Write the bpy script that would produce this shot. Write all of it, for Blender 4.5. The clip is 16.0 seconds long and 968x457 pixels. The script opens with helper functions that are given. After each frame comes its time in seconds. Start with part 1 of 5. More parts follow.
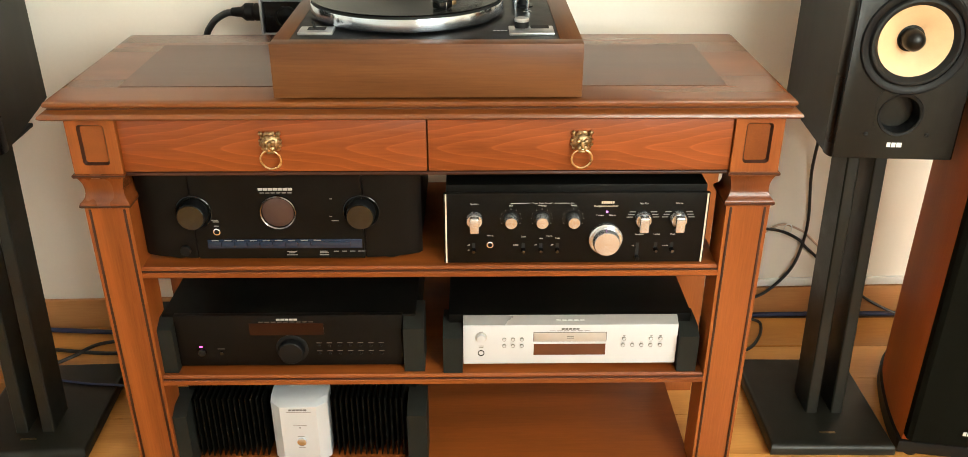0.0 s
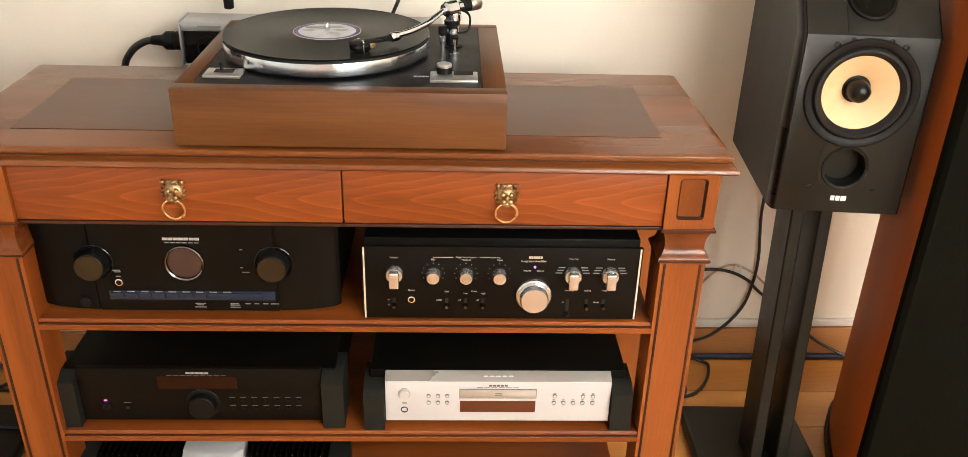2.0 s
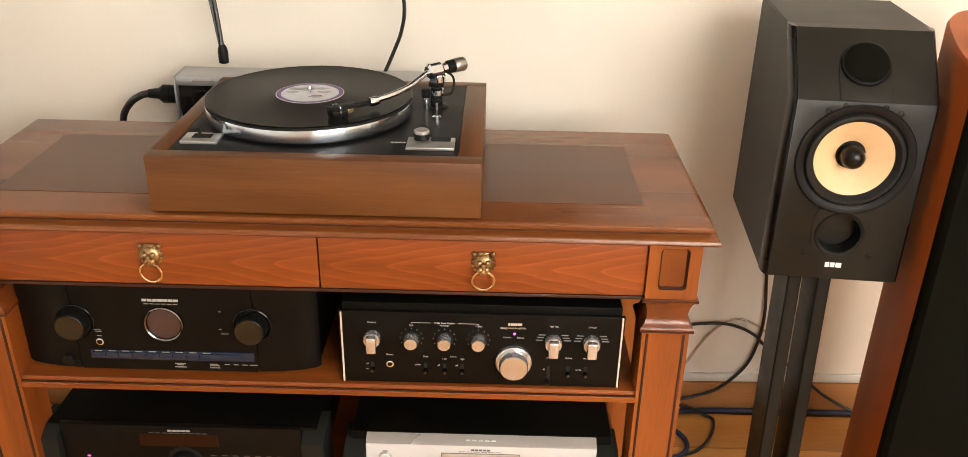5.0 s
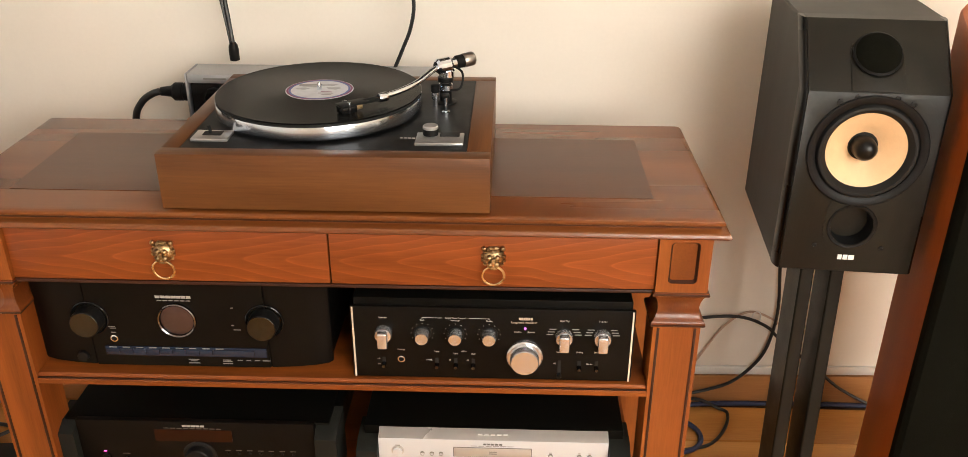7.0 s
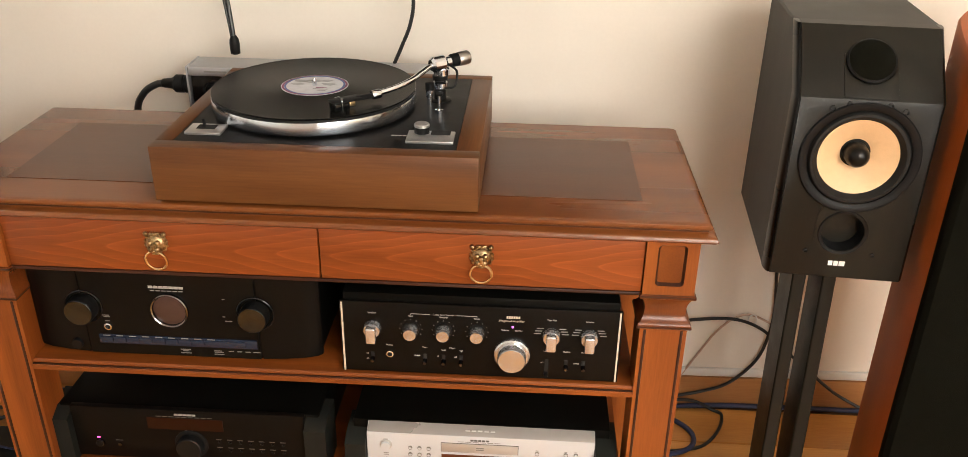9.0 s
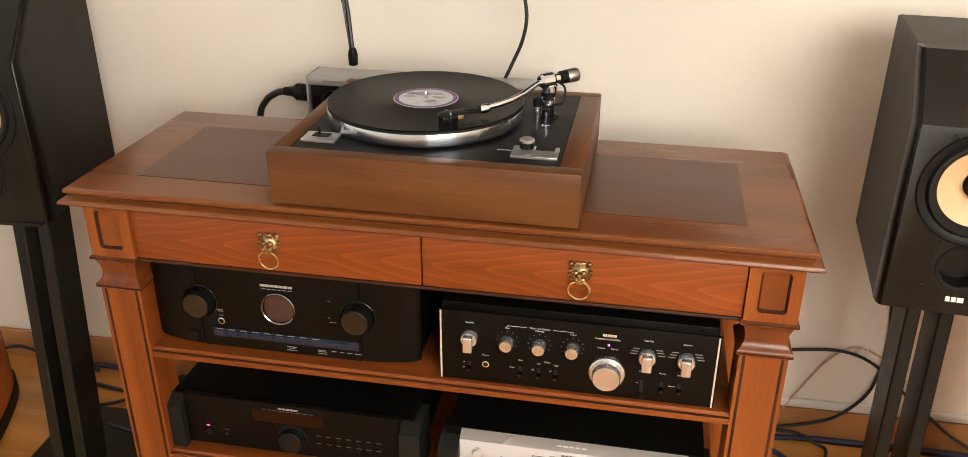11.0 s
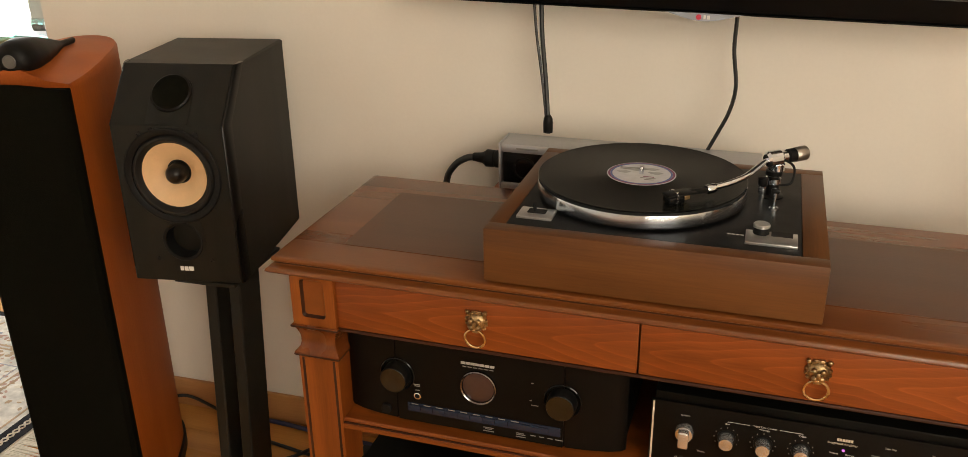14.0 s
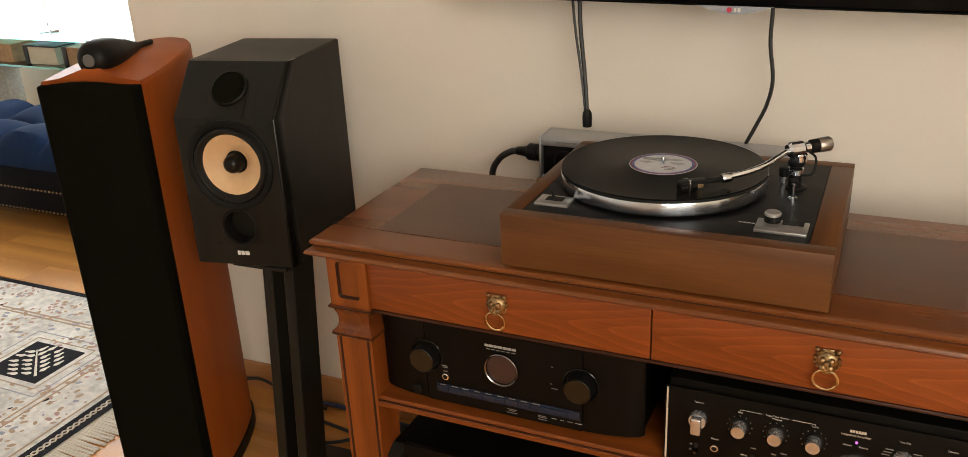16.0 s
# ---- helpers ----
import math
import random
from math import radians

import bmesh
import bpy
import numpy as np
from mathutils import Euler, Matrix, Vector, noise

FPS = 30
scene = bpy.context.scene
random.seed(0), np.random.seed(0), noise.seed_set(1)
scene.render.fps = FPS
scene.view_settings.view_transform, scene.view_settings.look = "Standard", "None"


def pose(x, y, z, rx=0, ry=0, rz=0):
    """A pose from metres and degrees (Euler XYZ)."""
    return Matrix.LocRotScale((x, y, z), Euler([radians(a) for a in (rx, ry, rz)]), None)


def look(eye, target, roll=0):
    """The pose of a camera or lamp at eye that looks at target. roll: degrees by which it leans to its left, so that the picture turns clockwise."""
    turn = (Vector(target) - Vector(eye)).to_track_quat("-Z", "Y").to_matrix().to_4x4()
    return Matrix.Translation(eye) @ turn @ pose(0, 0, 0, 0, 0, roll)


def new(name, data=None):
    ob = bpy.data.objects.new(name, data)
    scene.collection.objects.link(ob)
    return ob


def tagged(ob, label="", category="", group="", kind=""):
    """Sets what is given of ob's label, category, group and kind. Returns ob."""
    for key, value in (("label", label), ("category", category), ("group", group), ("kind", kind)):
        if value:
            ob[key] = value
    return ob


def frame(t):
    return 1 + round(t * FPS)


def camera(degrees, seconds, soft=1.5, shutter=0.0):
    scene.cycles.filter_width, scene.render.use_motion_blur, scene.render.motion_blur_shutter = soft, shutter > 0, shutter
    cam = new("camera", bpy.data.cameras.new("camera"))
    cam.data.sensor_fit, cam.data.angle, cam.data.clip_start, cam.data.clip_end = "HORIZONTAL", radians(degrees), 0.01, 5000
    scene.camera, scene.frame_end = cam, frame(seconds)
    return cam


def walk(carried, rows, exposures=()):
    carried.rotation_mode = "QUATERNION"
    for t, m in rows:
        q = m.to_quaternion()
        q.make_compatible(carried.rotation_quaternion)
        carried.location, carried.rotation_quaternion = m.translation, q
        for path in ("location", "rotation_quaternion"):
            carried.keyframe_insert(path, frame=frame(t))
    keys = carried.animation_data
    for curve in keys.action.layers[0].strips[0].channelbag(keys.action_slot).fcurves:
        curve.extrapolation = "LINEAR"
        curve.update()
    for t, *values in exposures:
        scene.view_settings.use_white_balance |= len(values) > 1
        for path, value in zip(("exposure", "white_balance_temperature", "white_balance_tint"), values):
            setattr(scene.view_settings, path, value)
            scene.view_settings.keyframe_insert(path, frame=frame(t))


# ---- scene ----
cam = camera(57.0, 16.0, soft=0.4)
PATH = [
    (0, (0.067, -1.218, 1.132), (0.092, 0.566, 0.228), 0.1),
    (0.5, (0.115, -1.197, 1.146), (0.142, 0.59, 0.249), 0.5),
    (1, (0.142, -1.166, 1.169), (0.167, 0.624, 0.277), 1.3),
    (1.5, (0.133, -1.126, 1.172), (0.171, 0.663, 0.278), 1.4),
    (2, (0.151, -1.114, 1.171), (0.226, 0.668, 0.267), 1.7),
    (2.5, (0.199, -1.104, 1.174), (0.282, 0.677, 0.268), 1.6),
    (3, (0.221, -1.09, 1.187), (0.303, 0.691, 0.279), 1.8),
    (3.5, (0.226, -1.08, 1.199), (0.264, 0.706, 0.301), 1.1),
    (4, (0.229, -1.076, 1.212), (0.236, 0.717, 0.326), 1.1),
    (4.5, (0.236, -1.072, 1.222), (0.226, 0.727, 0.349), 1.2),
    (4.7, (0.238, -1.068, 1.227), (0.224, 0.733, 0.355), 1.2),
    (7, (0.249, -1.068, 1.23), (0.194, 0.725, 0.345), 0.2),
    (7.5, (0.25, -1.067, 1.233), (0.196, 0.722, 0.342), 0.3),
    (8, (0.257, -1.069, 1.23), (0.2, 0.72, 0.336), 0.5),
    (8.2, (0.262, -1.067, 1.232), (0.206, 0.72, 0.335), 0.6),
    (10.3, (0.313, -1.085, 1.245), (0.088, 0.69, 0.352), 1.1),
    (10.5, (0.314, -1.086, 1.246), (0.061, 0.688, 0.359), 0.9),
    (11, (0.298, -1.081, 1.248), (-0.034, 0.687, 0.374), 0.3),
    (11.5, (0.255, -1.072, 1.252), (-0.167, 0.695, 0.416), 0.0),
    (12, (0.216, -1.062, 1.255), (-0.264, 0.702, 0.444), -0.0),
    (12.5, (0.191, -1.055, 1.262), (-0.328, 0.705, 0.466), -0.0),
    (13, (0.174, -1.042, 1.265), (-0.379, 0.711, 0.477), -0.4),
    (13.5, (0.149, -1.043, 1.267), (-0.414, 0.709, 0.484), -0.5),
    (14, (0.126, -1.043, 1.269), (-0.443, 0.708, 0.486), -0.7),
    (14.5, (0.138, -1.041, 1.265), (-0.417, 0.714, 0.484), -1.2),
    (15, (0.181, -1.034, 1.265), (-0.384, 0.72, 0.489), -1.6),
    (15.5, (0.224, -1.036, 1.266), (-0.454, 0.68, 0.495), -2.9),
    (16, (0.262, -1.052, 1.256), (-0.533, 0.618, 0.496), -2.7),
]
LOOKS = [(0, -0.07, 5950, -2), (1.5, -0.15, 6080, 6), (3.5, -0.23, 6200, 8), (7, -0.40, 6330, 10), (10.5, -0.46, 6280, 10), (12.0, -0.46, 6350, 10), (13.0, -0.62, 6600, 10), (13.5, -0.92, 6950, 10), (14.0, -1.1, 7150, 10), (14.5, -1.14, 7200, 10), (16, -1.14, 6700, 10)]
walk(cam, [(t, look(eye, target, roll)) for t, eye, target, roll in PATH], LOOKS)

# ---- light ----
world = bpy.data.worlds.new("sky")
scene.world = world
world.use_nodes = True
wn = world.node_tree
sky = wn.nodes.new("ShaderNodeTexSky")
sky.sky_type, sky.sun_disc = "NISHITA", False
sky.sun_elevation, sky.sun_rotation = radians(40), radians(160)
wn.links.new(sky.outputs[0], wn.nodes["Background"].inputs[0])
wn.nodes["Background"].inputs[1].default_value = 0.12


def lamp_area(name, eye, target, sx, sy, power, colour):
    d = bpy.data.lights.new(name, "AREA")
    d.shape, d.size, d.size_y, d.energy, d.color = "RECTANGLE", sx, sy, power, colour
    o = new(name, d)
    o.matrix_world = look(eye, target)
    return o


lamp_area("window_light_south", (1.53, -2.38, 1.675), (0.75, 0, 0.75), 1.7, 1.4, 116, (1.0, 0.92, 0.80))
lamp_area("window_light_bay", (-3.15, 2.28, 1.4), (-3.15, 0, 1.1), 2.8, 1.9, 130, (0.88, 0.95, 1.0))


# ---- mesh tools ----
def thing(name, m, label, category, group="", kind=""):
    ob = new(name)
    ob.empty_display_size = 0.05
    ob.matrix_world = m
    return tagged(ob, label, category, group, kind)


def finish(name, bm, mat, smooth=35):
    me = bpy.data.meshes.new(name)
    bmesh.ops.recalc_face_normals(bm, faces=bm.faces)
    bm.to_mesh(me)
    bm.free()
    for p in me.polygons:
        p.use_smooth = True
    me.set_sharp_from_angle(angle=radians(smooth))
    for m in mat if isinstance(mat, (list, tuple)) else (mat,):
        me.materials.append(m)
    return me


def part(name, bm, mat, parent, label="", at=None, kind=""):
    ob = new(name, finish(name, bm, mat))
    ob.parent = parent
    if at is not None:
        ob.matrix_local = at
    return tagged(ob, label, "", "", kind)


def again(ob, at):
    o = ob.copy()
    scene.collection.objects.link(o)
    o.matrix_local = at
    return o


def solid(name, bm, mat, label, category, kind="", m=None, group=""):
    ob = new(name, finish(name, bm, mat))
    if m is not None:
        ob.matrix_world = m
    return tagged(ob, label, category, group, kind)


def box(bm, x0, x1, y0, y1, z0, z1, bevel=0.0, seg=2, m=None):
    r = bmesh.ops.create_cube(bm, size=1)
    vs = r["verts"]
    for v in vs:
        v.co = Vector(((x0 + x1) / 2 + v.co.x * (x1 - x0), (y0 + y1) / 2 + v.co.y * (y1 - y0), (z0 + z1) / 2 + v.co.z * (z1 - z0)))
    if bevel:
        es = {e for v in vs for e in v.link_edges}
        r = bmesh.ops.bevel(bm, geom=list(es) + vs, offset=bevel, segments=seg, affect="EDGES", profile=0.5)
        vs = list({v for f in r["faces"] for v in f.verts} | {v for v in vs if v.is_valid})
    if m is not None:
        bmesh.ops.transform(bm, matrix=m, verts=vs)
    return bm


def B(*a, **k):
    return box(bmesh.new(), *a, **k)


def lathe(bm, prof, m=None, seg=40, caps=True):
    """Turns a profile of (radius, height) round the z axis."""
    rings = []
    for r, z in prof:
        if r < 1e-6:
            rings.append([bm.verts.new((0, 0, z))])
        else:
            rings.append([bm.verts.new((r * math.cos(2 * math.pi * i / seg), r * math.sin(2 * math.pi * i / seg), z)) for i in range(seg)])
    for a, b in zip(rings, rings[1:]):
        for i in range(seg):
            j = (i + 1) % seg
            if len(a) == 1 and len(b) > 1:
                bm.faces.new((a[0], b[j], b[i]))
            elif len(b) == 1 and len(a) > 1:
                bm.faces.new((a[i], a[j], b[0]))
            elif len(a) > 1:
                bm.faces.new((a[i], a[j], b[j], b[i]))
    if caps:
        for ring in (rings[0], rings[-1]):
            if len(ring) > 1:
                bm.faces.new(ring)
    if m is not None:
        bmesh.ops.transform(bm, matrix=m, verts=[v for r in rings for v in r])
    return bm


def L(prof, m=None, seg=40, caps=True):
    return lathe(bmesh.new(), prof, m, seg, caps)


def spline(pts, n=8):
    """A smooth line through the points."""
    p = [Vector(q) for q in pts]
    p = [2 * p[0] - p[1]] + p + [2 * p[-1] - p[-2]]
    out = []
    for a, b, c, d in zip(p, p[1:], p[2:], p[3:]):
        for i in range(n):
            t = i / n
            out.append(0.5 * ((2 * b) + (c - a) * t + (2 * a - 5 * b + 4 * c - d) * t * t + (3 * b - a - 3 * c + d) * t ** 3))
    return out + [p[-2]]


def tube(bm, pts, r, seg=10):
    pts = [Vector(q) for q in pts]
    rings, side = [], None
    for i, q in enumerate(pts):
        t = (pts[min(i + 1, len(pts) - 1)] - pts[max(i - 1, 0)]).normalized()
        if side is None:
            side = t.orthogonal().normalized()
        side = (side - side.dot(t) * t).normalized()
        up = t.cross(side)
        rr = r[i] if isinstance(r, (list, tuple)) else r
        rings.append([bm.verts.new(q + rr * (math.cos(2 * math.pi * k / seg) * side + math.sin(2 * math.pi * k / seg) * up)) for k in range(seg)])
    for a, b in zip(rings, rings[1:]):
        for k in range(seg):
            j = (k + 1) % seg
            bm.faces.new((a[k], a[j], b[j], b[k]))
    bm.faces.new(rings[0])
    bm.faces.new(rings[-1])
    return bm


def prism(bm, outline, z0, z1, bevel=0.0, m=None, seg=2):
    """Extrudes an outline of (x, y) from z0 to z1."""
    lo = [bm.verts.new((x, y, z0)) for x, y in outline]
    hi = [bm.verts.new((x, y, z1)) for x, y in outline]
    n = len(lo)
    fs = [bm.faces.new(lo[::-1]), bm.faces.new(hi)] + [bm.faces.new((lo[i], lo[(i + 1) % n], hi[(i + 1) % n], hi[i])) for i in range(n)]
    vs = lo + hi
    if bevel:
        es = set(fs[0].edges) | set(fs[1].edges)
        r = bmesh.ops.bevel(bm, geom=list(es), offset=bevel, segments=seg, affect="EDGES", profile=0.5)
        vs = list({v for f in r["faces"] for v in f.verts} | {v for v in vs if v.is_valid})
    if m is not None:
        bmesh.ops.transform(bm, matrix=m, verts=vs)
    return bm


def rings_of(bm, loops):
    """Skins a row of closed loops with equal numbers of points, and closes both ends."""
    rows = [[bm.verts.new(c) for c in l] for l in loops]
    for a, b in zip(rows, rows[1:]):
        for i in range(len(a)):
            j = (i + 1) % len(a)
            bm.faces.new((a[i], a[j], b[j], b[i]))
    bm.faces.new(rows[0][::-1])
    bm.faces.new(rows[-1])
    return bm


def rect_loop(x0, x1, y0, y1, z):
    return [(x0, y0, z), (x1, y0, z), (x1, y1, z), (x0, y1, z)]


def on_front(x, y, z):
    return pose(x, y, z, 90, 0, 0)


# ---- materials ----
def mat(name, colour, rough=0.5, metal=0.0, vary=0.08, grain=60.0, bump=0.0, coat=0.0, ramp=None, spec=0.5, aniso=0.0):
    """A painted, plastic or metal surface: two scales of tone, a gloss that wanders and fine relief."""
    m = bpy.data.materials.new(name)
    m.use_nodes = True
    nt = m.node_tree
    b = nt.nodes["Principled BSDF"]
    b.inputs["Metallic"].default_value = metal
    b.inputs["Coat Weight"].default_value = coat
    b.inputs["Coat Roughness"].default_value = 0.12
    b.inputs["Specular IOR Level"].default_value = spec
    b.inputs["Anisotropic"].default_value = aniso
    tc = nt.nodes.new("ShaderNodeTexCoord")
    big, fine = nt.nodes.new("ShaderNodeTexNoise"), nt.nodes.new("ShaderNodeTexNoise")
    big.inputs["Scale"].default_value, fine.inputs["Scale"].default_value = grain / 12, grain
    big.inputs["Detail"].default_value = fine.inputs["Detail"].default_value = 5
    for n in (big, fine):
        nt.links.new(tc.outputs["Object"], n.inputs["Vector"])
    add = nt.nodes.new("ShaderNodeMath")
    nt.links.new(big.outputs["Fac"], add.inputs[0])
    nt.links.new(fine.outputs["Fac"], add.inputs[1])
    mr = nt.nodes.new("ShaderNodeMapRange")
    mr.inputs["From Min"].default_value, mr.inputs["From Max"].default_value = 0.6, 1.4
    mr.inputs["To Min"].default_value, mr.inputs["To Max"].default_value = 1 - vary, 1 + vary
    nt.links.new(add.outputs[0], mr.inputs["Value"])
    mul = nt.nodes.new("ShaderNodeVectorMath")
    mul.operation = "MULTIPLY"
    mul.inputs[0].default_value = colour
    nt.links.new(mr.outputs[0], mul.inputs[1])
    nt.links.new(mul.outputs[0], b.inputs["Base Color"])
    rr = nt.nodes.new("ShaderNodeMapRange")
    rr.inputs["From Min"].default_value, rr.inputs["From Max"].default_value = 0.3, 0.7
    rr.inputs["To Min"].default_value, rr.inputs["To Max"].default_value = max(0.02, rough - 0.05), min(1, rough + 0.06)
    nt.links.new(big.outputs["Fac"], rr.inputs["Value"])
    nt.links.new(rr.outputs[0], b.inputs["Roughness"])
    if bump:
        bp = nt.nodes.new("ShaderNodeBump")
        bp.inputs["Strength"].default_value, bp.inputs["Distance"].default_value = bump, 0.001
        nt.links.new(fine.outputs["Fac"], bp.inputs["Height"])
        nt.links.new(bp.outputs[0], b.inputs["Normal"])
    return m


def wood(name, dark, light, along="x", rough=0.36, coat=0.08, figure=5.0, fine=1.0, amp=0.10, pores_amp=0.34, spec=0.3):
    """Stained and varnished wood: broad cathedral figure, fine pores along the grain and blotches."""
    m = bpy.data.materials.new(name)
    m.use_nodes = True
    nt = m.node_tree
    b = nt.nodes["Principled BSDF"]
    tc = nt.nodes.new("ShaderNodeTexCoord")
    info = nt.nodes.new("ShaderNodeObjectInfo")
    shift = nt.nodes.new("ShaderNodeVectorMath")
    shift.operation = "MULTIPLY_ADD"
    shift.inputs[1].default_value = (7.3, 3.1, 5.7)
    nt.links.new(info.outputs["Random"], shift.inputs[0])
    nt.links.new(tc.outputs["Object"], shift.inputs[2])
    st = {"x": (0.09, 1, 1), "y": (1, 0.09, 1), "z": (1, 1, 0.09)}[along]
    mp = nt.nodes.new("ShaderNodeMapping")
    mp.inputs["Scale"].default_value = st
    nt.links.new(shift.outputs[0], mp.inputs["Vector"])
    wob = nt.nodes.new("ShaderNodeTexNoise")
    wob.inputs["Scale"].default_value, wob.inputs["Detail"].default_value = figure, 2
    wob.inputs["Distortion"].default_value = 0.4
    nt.links.new(mp.outputs[0], wob.inputs["Vector"])
    band = nt.nodes.new("ShaderNodeMath")
    band.operation = "MULTIPLY"
    band.inputs[1].default_value = 34
    nt.links.new(wob.outputs["Fac"], band.inputs[0])
    sn = nt.nodes.new("ShaderNodeMath")
    sn.operation = "SINE"
    nt.links.new(band.outputs[0], sn.inputs[0])
    mp2 = nt.nodes.new("ShaderNodeMapping")
    mp2.inputs["Scale"].default_value = [s * (1 if s == 1 else 0.5) for s in st]
    nt.links.new(shift.outputs[0], mp2.inputs["Vector"])
    pores = nt.nodes.new("ShaderNodeTexNoise")
    pores.inputs["Scale"].default_value, pores.inputs["Detail"].default_value, pores.inputs["Roughness"].default_value = 420 * fine, 4, 0.65
    nt.links.new(mp2.outputs[0], pores.inputs["Vector"])
    blot = nt.nodes.new("ShaderNodeTexNoise")
    blot.inputs["Scale"].default_value, blot.inputs["Detail"].default_value = 4.5, 4
    nt.links.new(mp2.outputs[0], blot.inputs["Vector"])
    a1 = nt.nodes.new("ShaderNodeMath")
    a1.operation = "MULTIPLY_ADD"
    a1.inputs[1].default_value, a1.inputs[2].default_value = amp, 0.0
    nt.links.new(sn.outputs[0], a1.inputs[0])
    a2 = nt.nodes.new("ShaderNodeMath")
    a2.operation = "MULTIPLY_ADD"
    a2.inputs[1].default_value = pores_amp
    nt.links.new(pores.outputs["Fac"], a2.inputs[0])
    nt.links.new(a1.outputs[0], a2.inputs[2])
    a3 = nt.nodes.new("ShaderNodeMath")
    a3.operation = "MULTIPLY_ADD"
    a3.inputs[1].default_value = 0.55
    nt.links.new(blot.outputs["Fac"], a3.inputs[0])
    nt.links.new(a2.outputs[0], a3.inputs[2])
    cr = nt.nodes.new("ShaderNodeValToRGB")
    cr.color_ramp.elements[0].position, cr.color_ramp.elements[0].color = 0.24, (*dark, 1)
    cr.color_ramp.elements[1].position, cr.color_ramp.elements[1].color = 0.66, (*light, 1)
    nt.links.new(a3.outputs[0], cr.inputs[0])
    nt.links.new(cr.outputs[0], b.inputs["Base Color"])
    rr = nt.nodes.new("ShaderNodeMapRange")
    rr.inputs["From Min"].default_value, rr.inputs["From Max"].default_value = 0.3, 0.7
    rr.inputs["To Min"].default_value, rr.inputs["To Max"].default_value = rough - 0.04, rough + 0.08
    nt.links.new(blot.outputs["Fac"], rr.inputs["Value"])
    nt.links.new(rr.outputs[0], b.inputs["Roughness"])
    b.inputs["Coat Weight"].default_value, b.inputs["Coat Roughness"].default_value = coat, 0.22
    b.inputs["Specular IOR Level"].default_value = spec
    bp = nt.nodes.new("ShaderNodeBump")
    bp.inputs["Strength"].default_value, bp.inputs["Distance"].default_value = 0.12, 0.0006
    nt.links.new(pores.outputs["Fac"], bp.inputs["Height"])
    nt.links.new(bp.outputs[0], b.inputs["Normal"])
    return m


def spun(name, colour, rough, aniso=0.75, vary=0.04, metal=1.0):
    """Metal turned on a lathe, with highlights that fan out from its local z axis."""
    m = mat(name, colour, rough, metal=metal, vary=vary, grain=24, aniso=aniso)
    nt = m.node_tree
    tan = nt.nodes.new("ShaderNodeTangent")
    tan.direction_type, tan.axis = "RADIAL", "Z"
    nt.links.new(tan.outputs[0], nt.nodes["Principled BSDF"].inputs["Tangent"])
    nt.nodes["Principled BSDF"].inputs["Anisotropic Rotation"].default_value = 0.25
    return m


def glow(name, colour, power):
    m = bpy.data.materials.new(name)
    m.use_nodes = True
    b = m.node_tree.nodes["Principled BSDF"]
    b.inputs["Base Color"].default_value = (*colour, 1)
    b.inputs["Emission Color"].default_value = (*colour, 1)
    b.inputs["Emission Strength"].default_value = power
    return m


cherry = wood("cherry_stain", (0.130, 0.030, 0.0050), (0.285, 0.076, 0.0125), coat=0.16)
cherry_v = wood("cherry_stain_upright", (0.150, 0.034, 0.0055), (0.32, 0.092, 0.0165), along="z", coat=0.14)
# Darker than the legs: the shade of the recess is in the colour.
panel_wood = wood("shaded_panel_stain", (0.115, 0.028, 0.0055), (0.25, 0.070, 0.0120), along="z", figure=6.0, amp=0.05)
# The necks catch less light; that shade is mixed into this darker colour.
neck_wood = wood("neck_with_shade", (0.075, 0.018, 0.004), (0.20, 0.052, 0.011), along="z", rough=0.26, coat=0.3)
cherry_top = wood("cherry_table_top", (0.118, 0.033, 0.0070), (0.27, 0.090, 0.020), rough=0.30, coat=0.42, amp=0.04, pores_amp=0.20)
cherry_y = wood("cherry_stain_deep", (0.130, 0.028, 0.0045), (0.30, 0.078, 0.0125), along="y")
drawer_wood = wood("drawer_veneer", (0.130, 0.027, 0.0045), (0.315, 0.078, 0.015), figure=5.0, amp=0.05, pores_amp=0.30, coat=0.18)


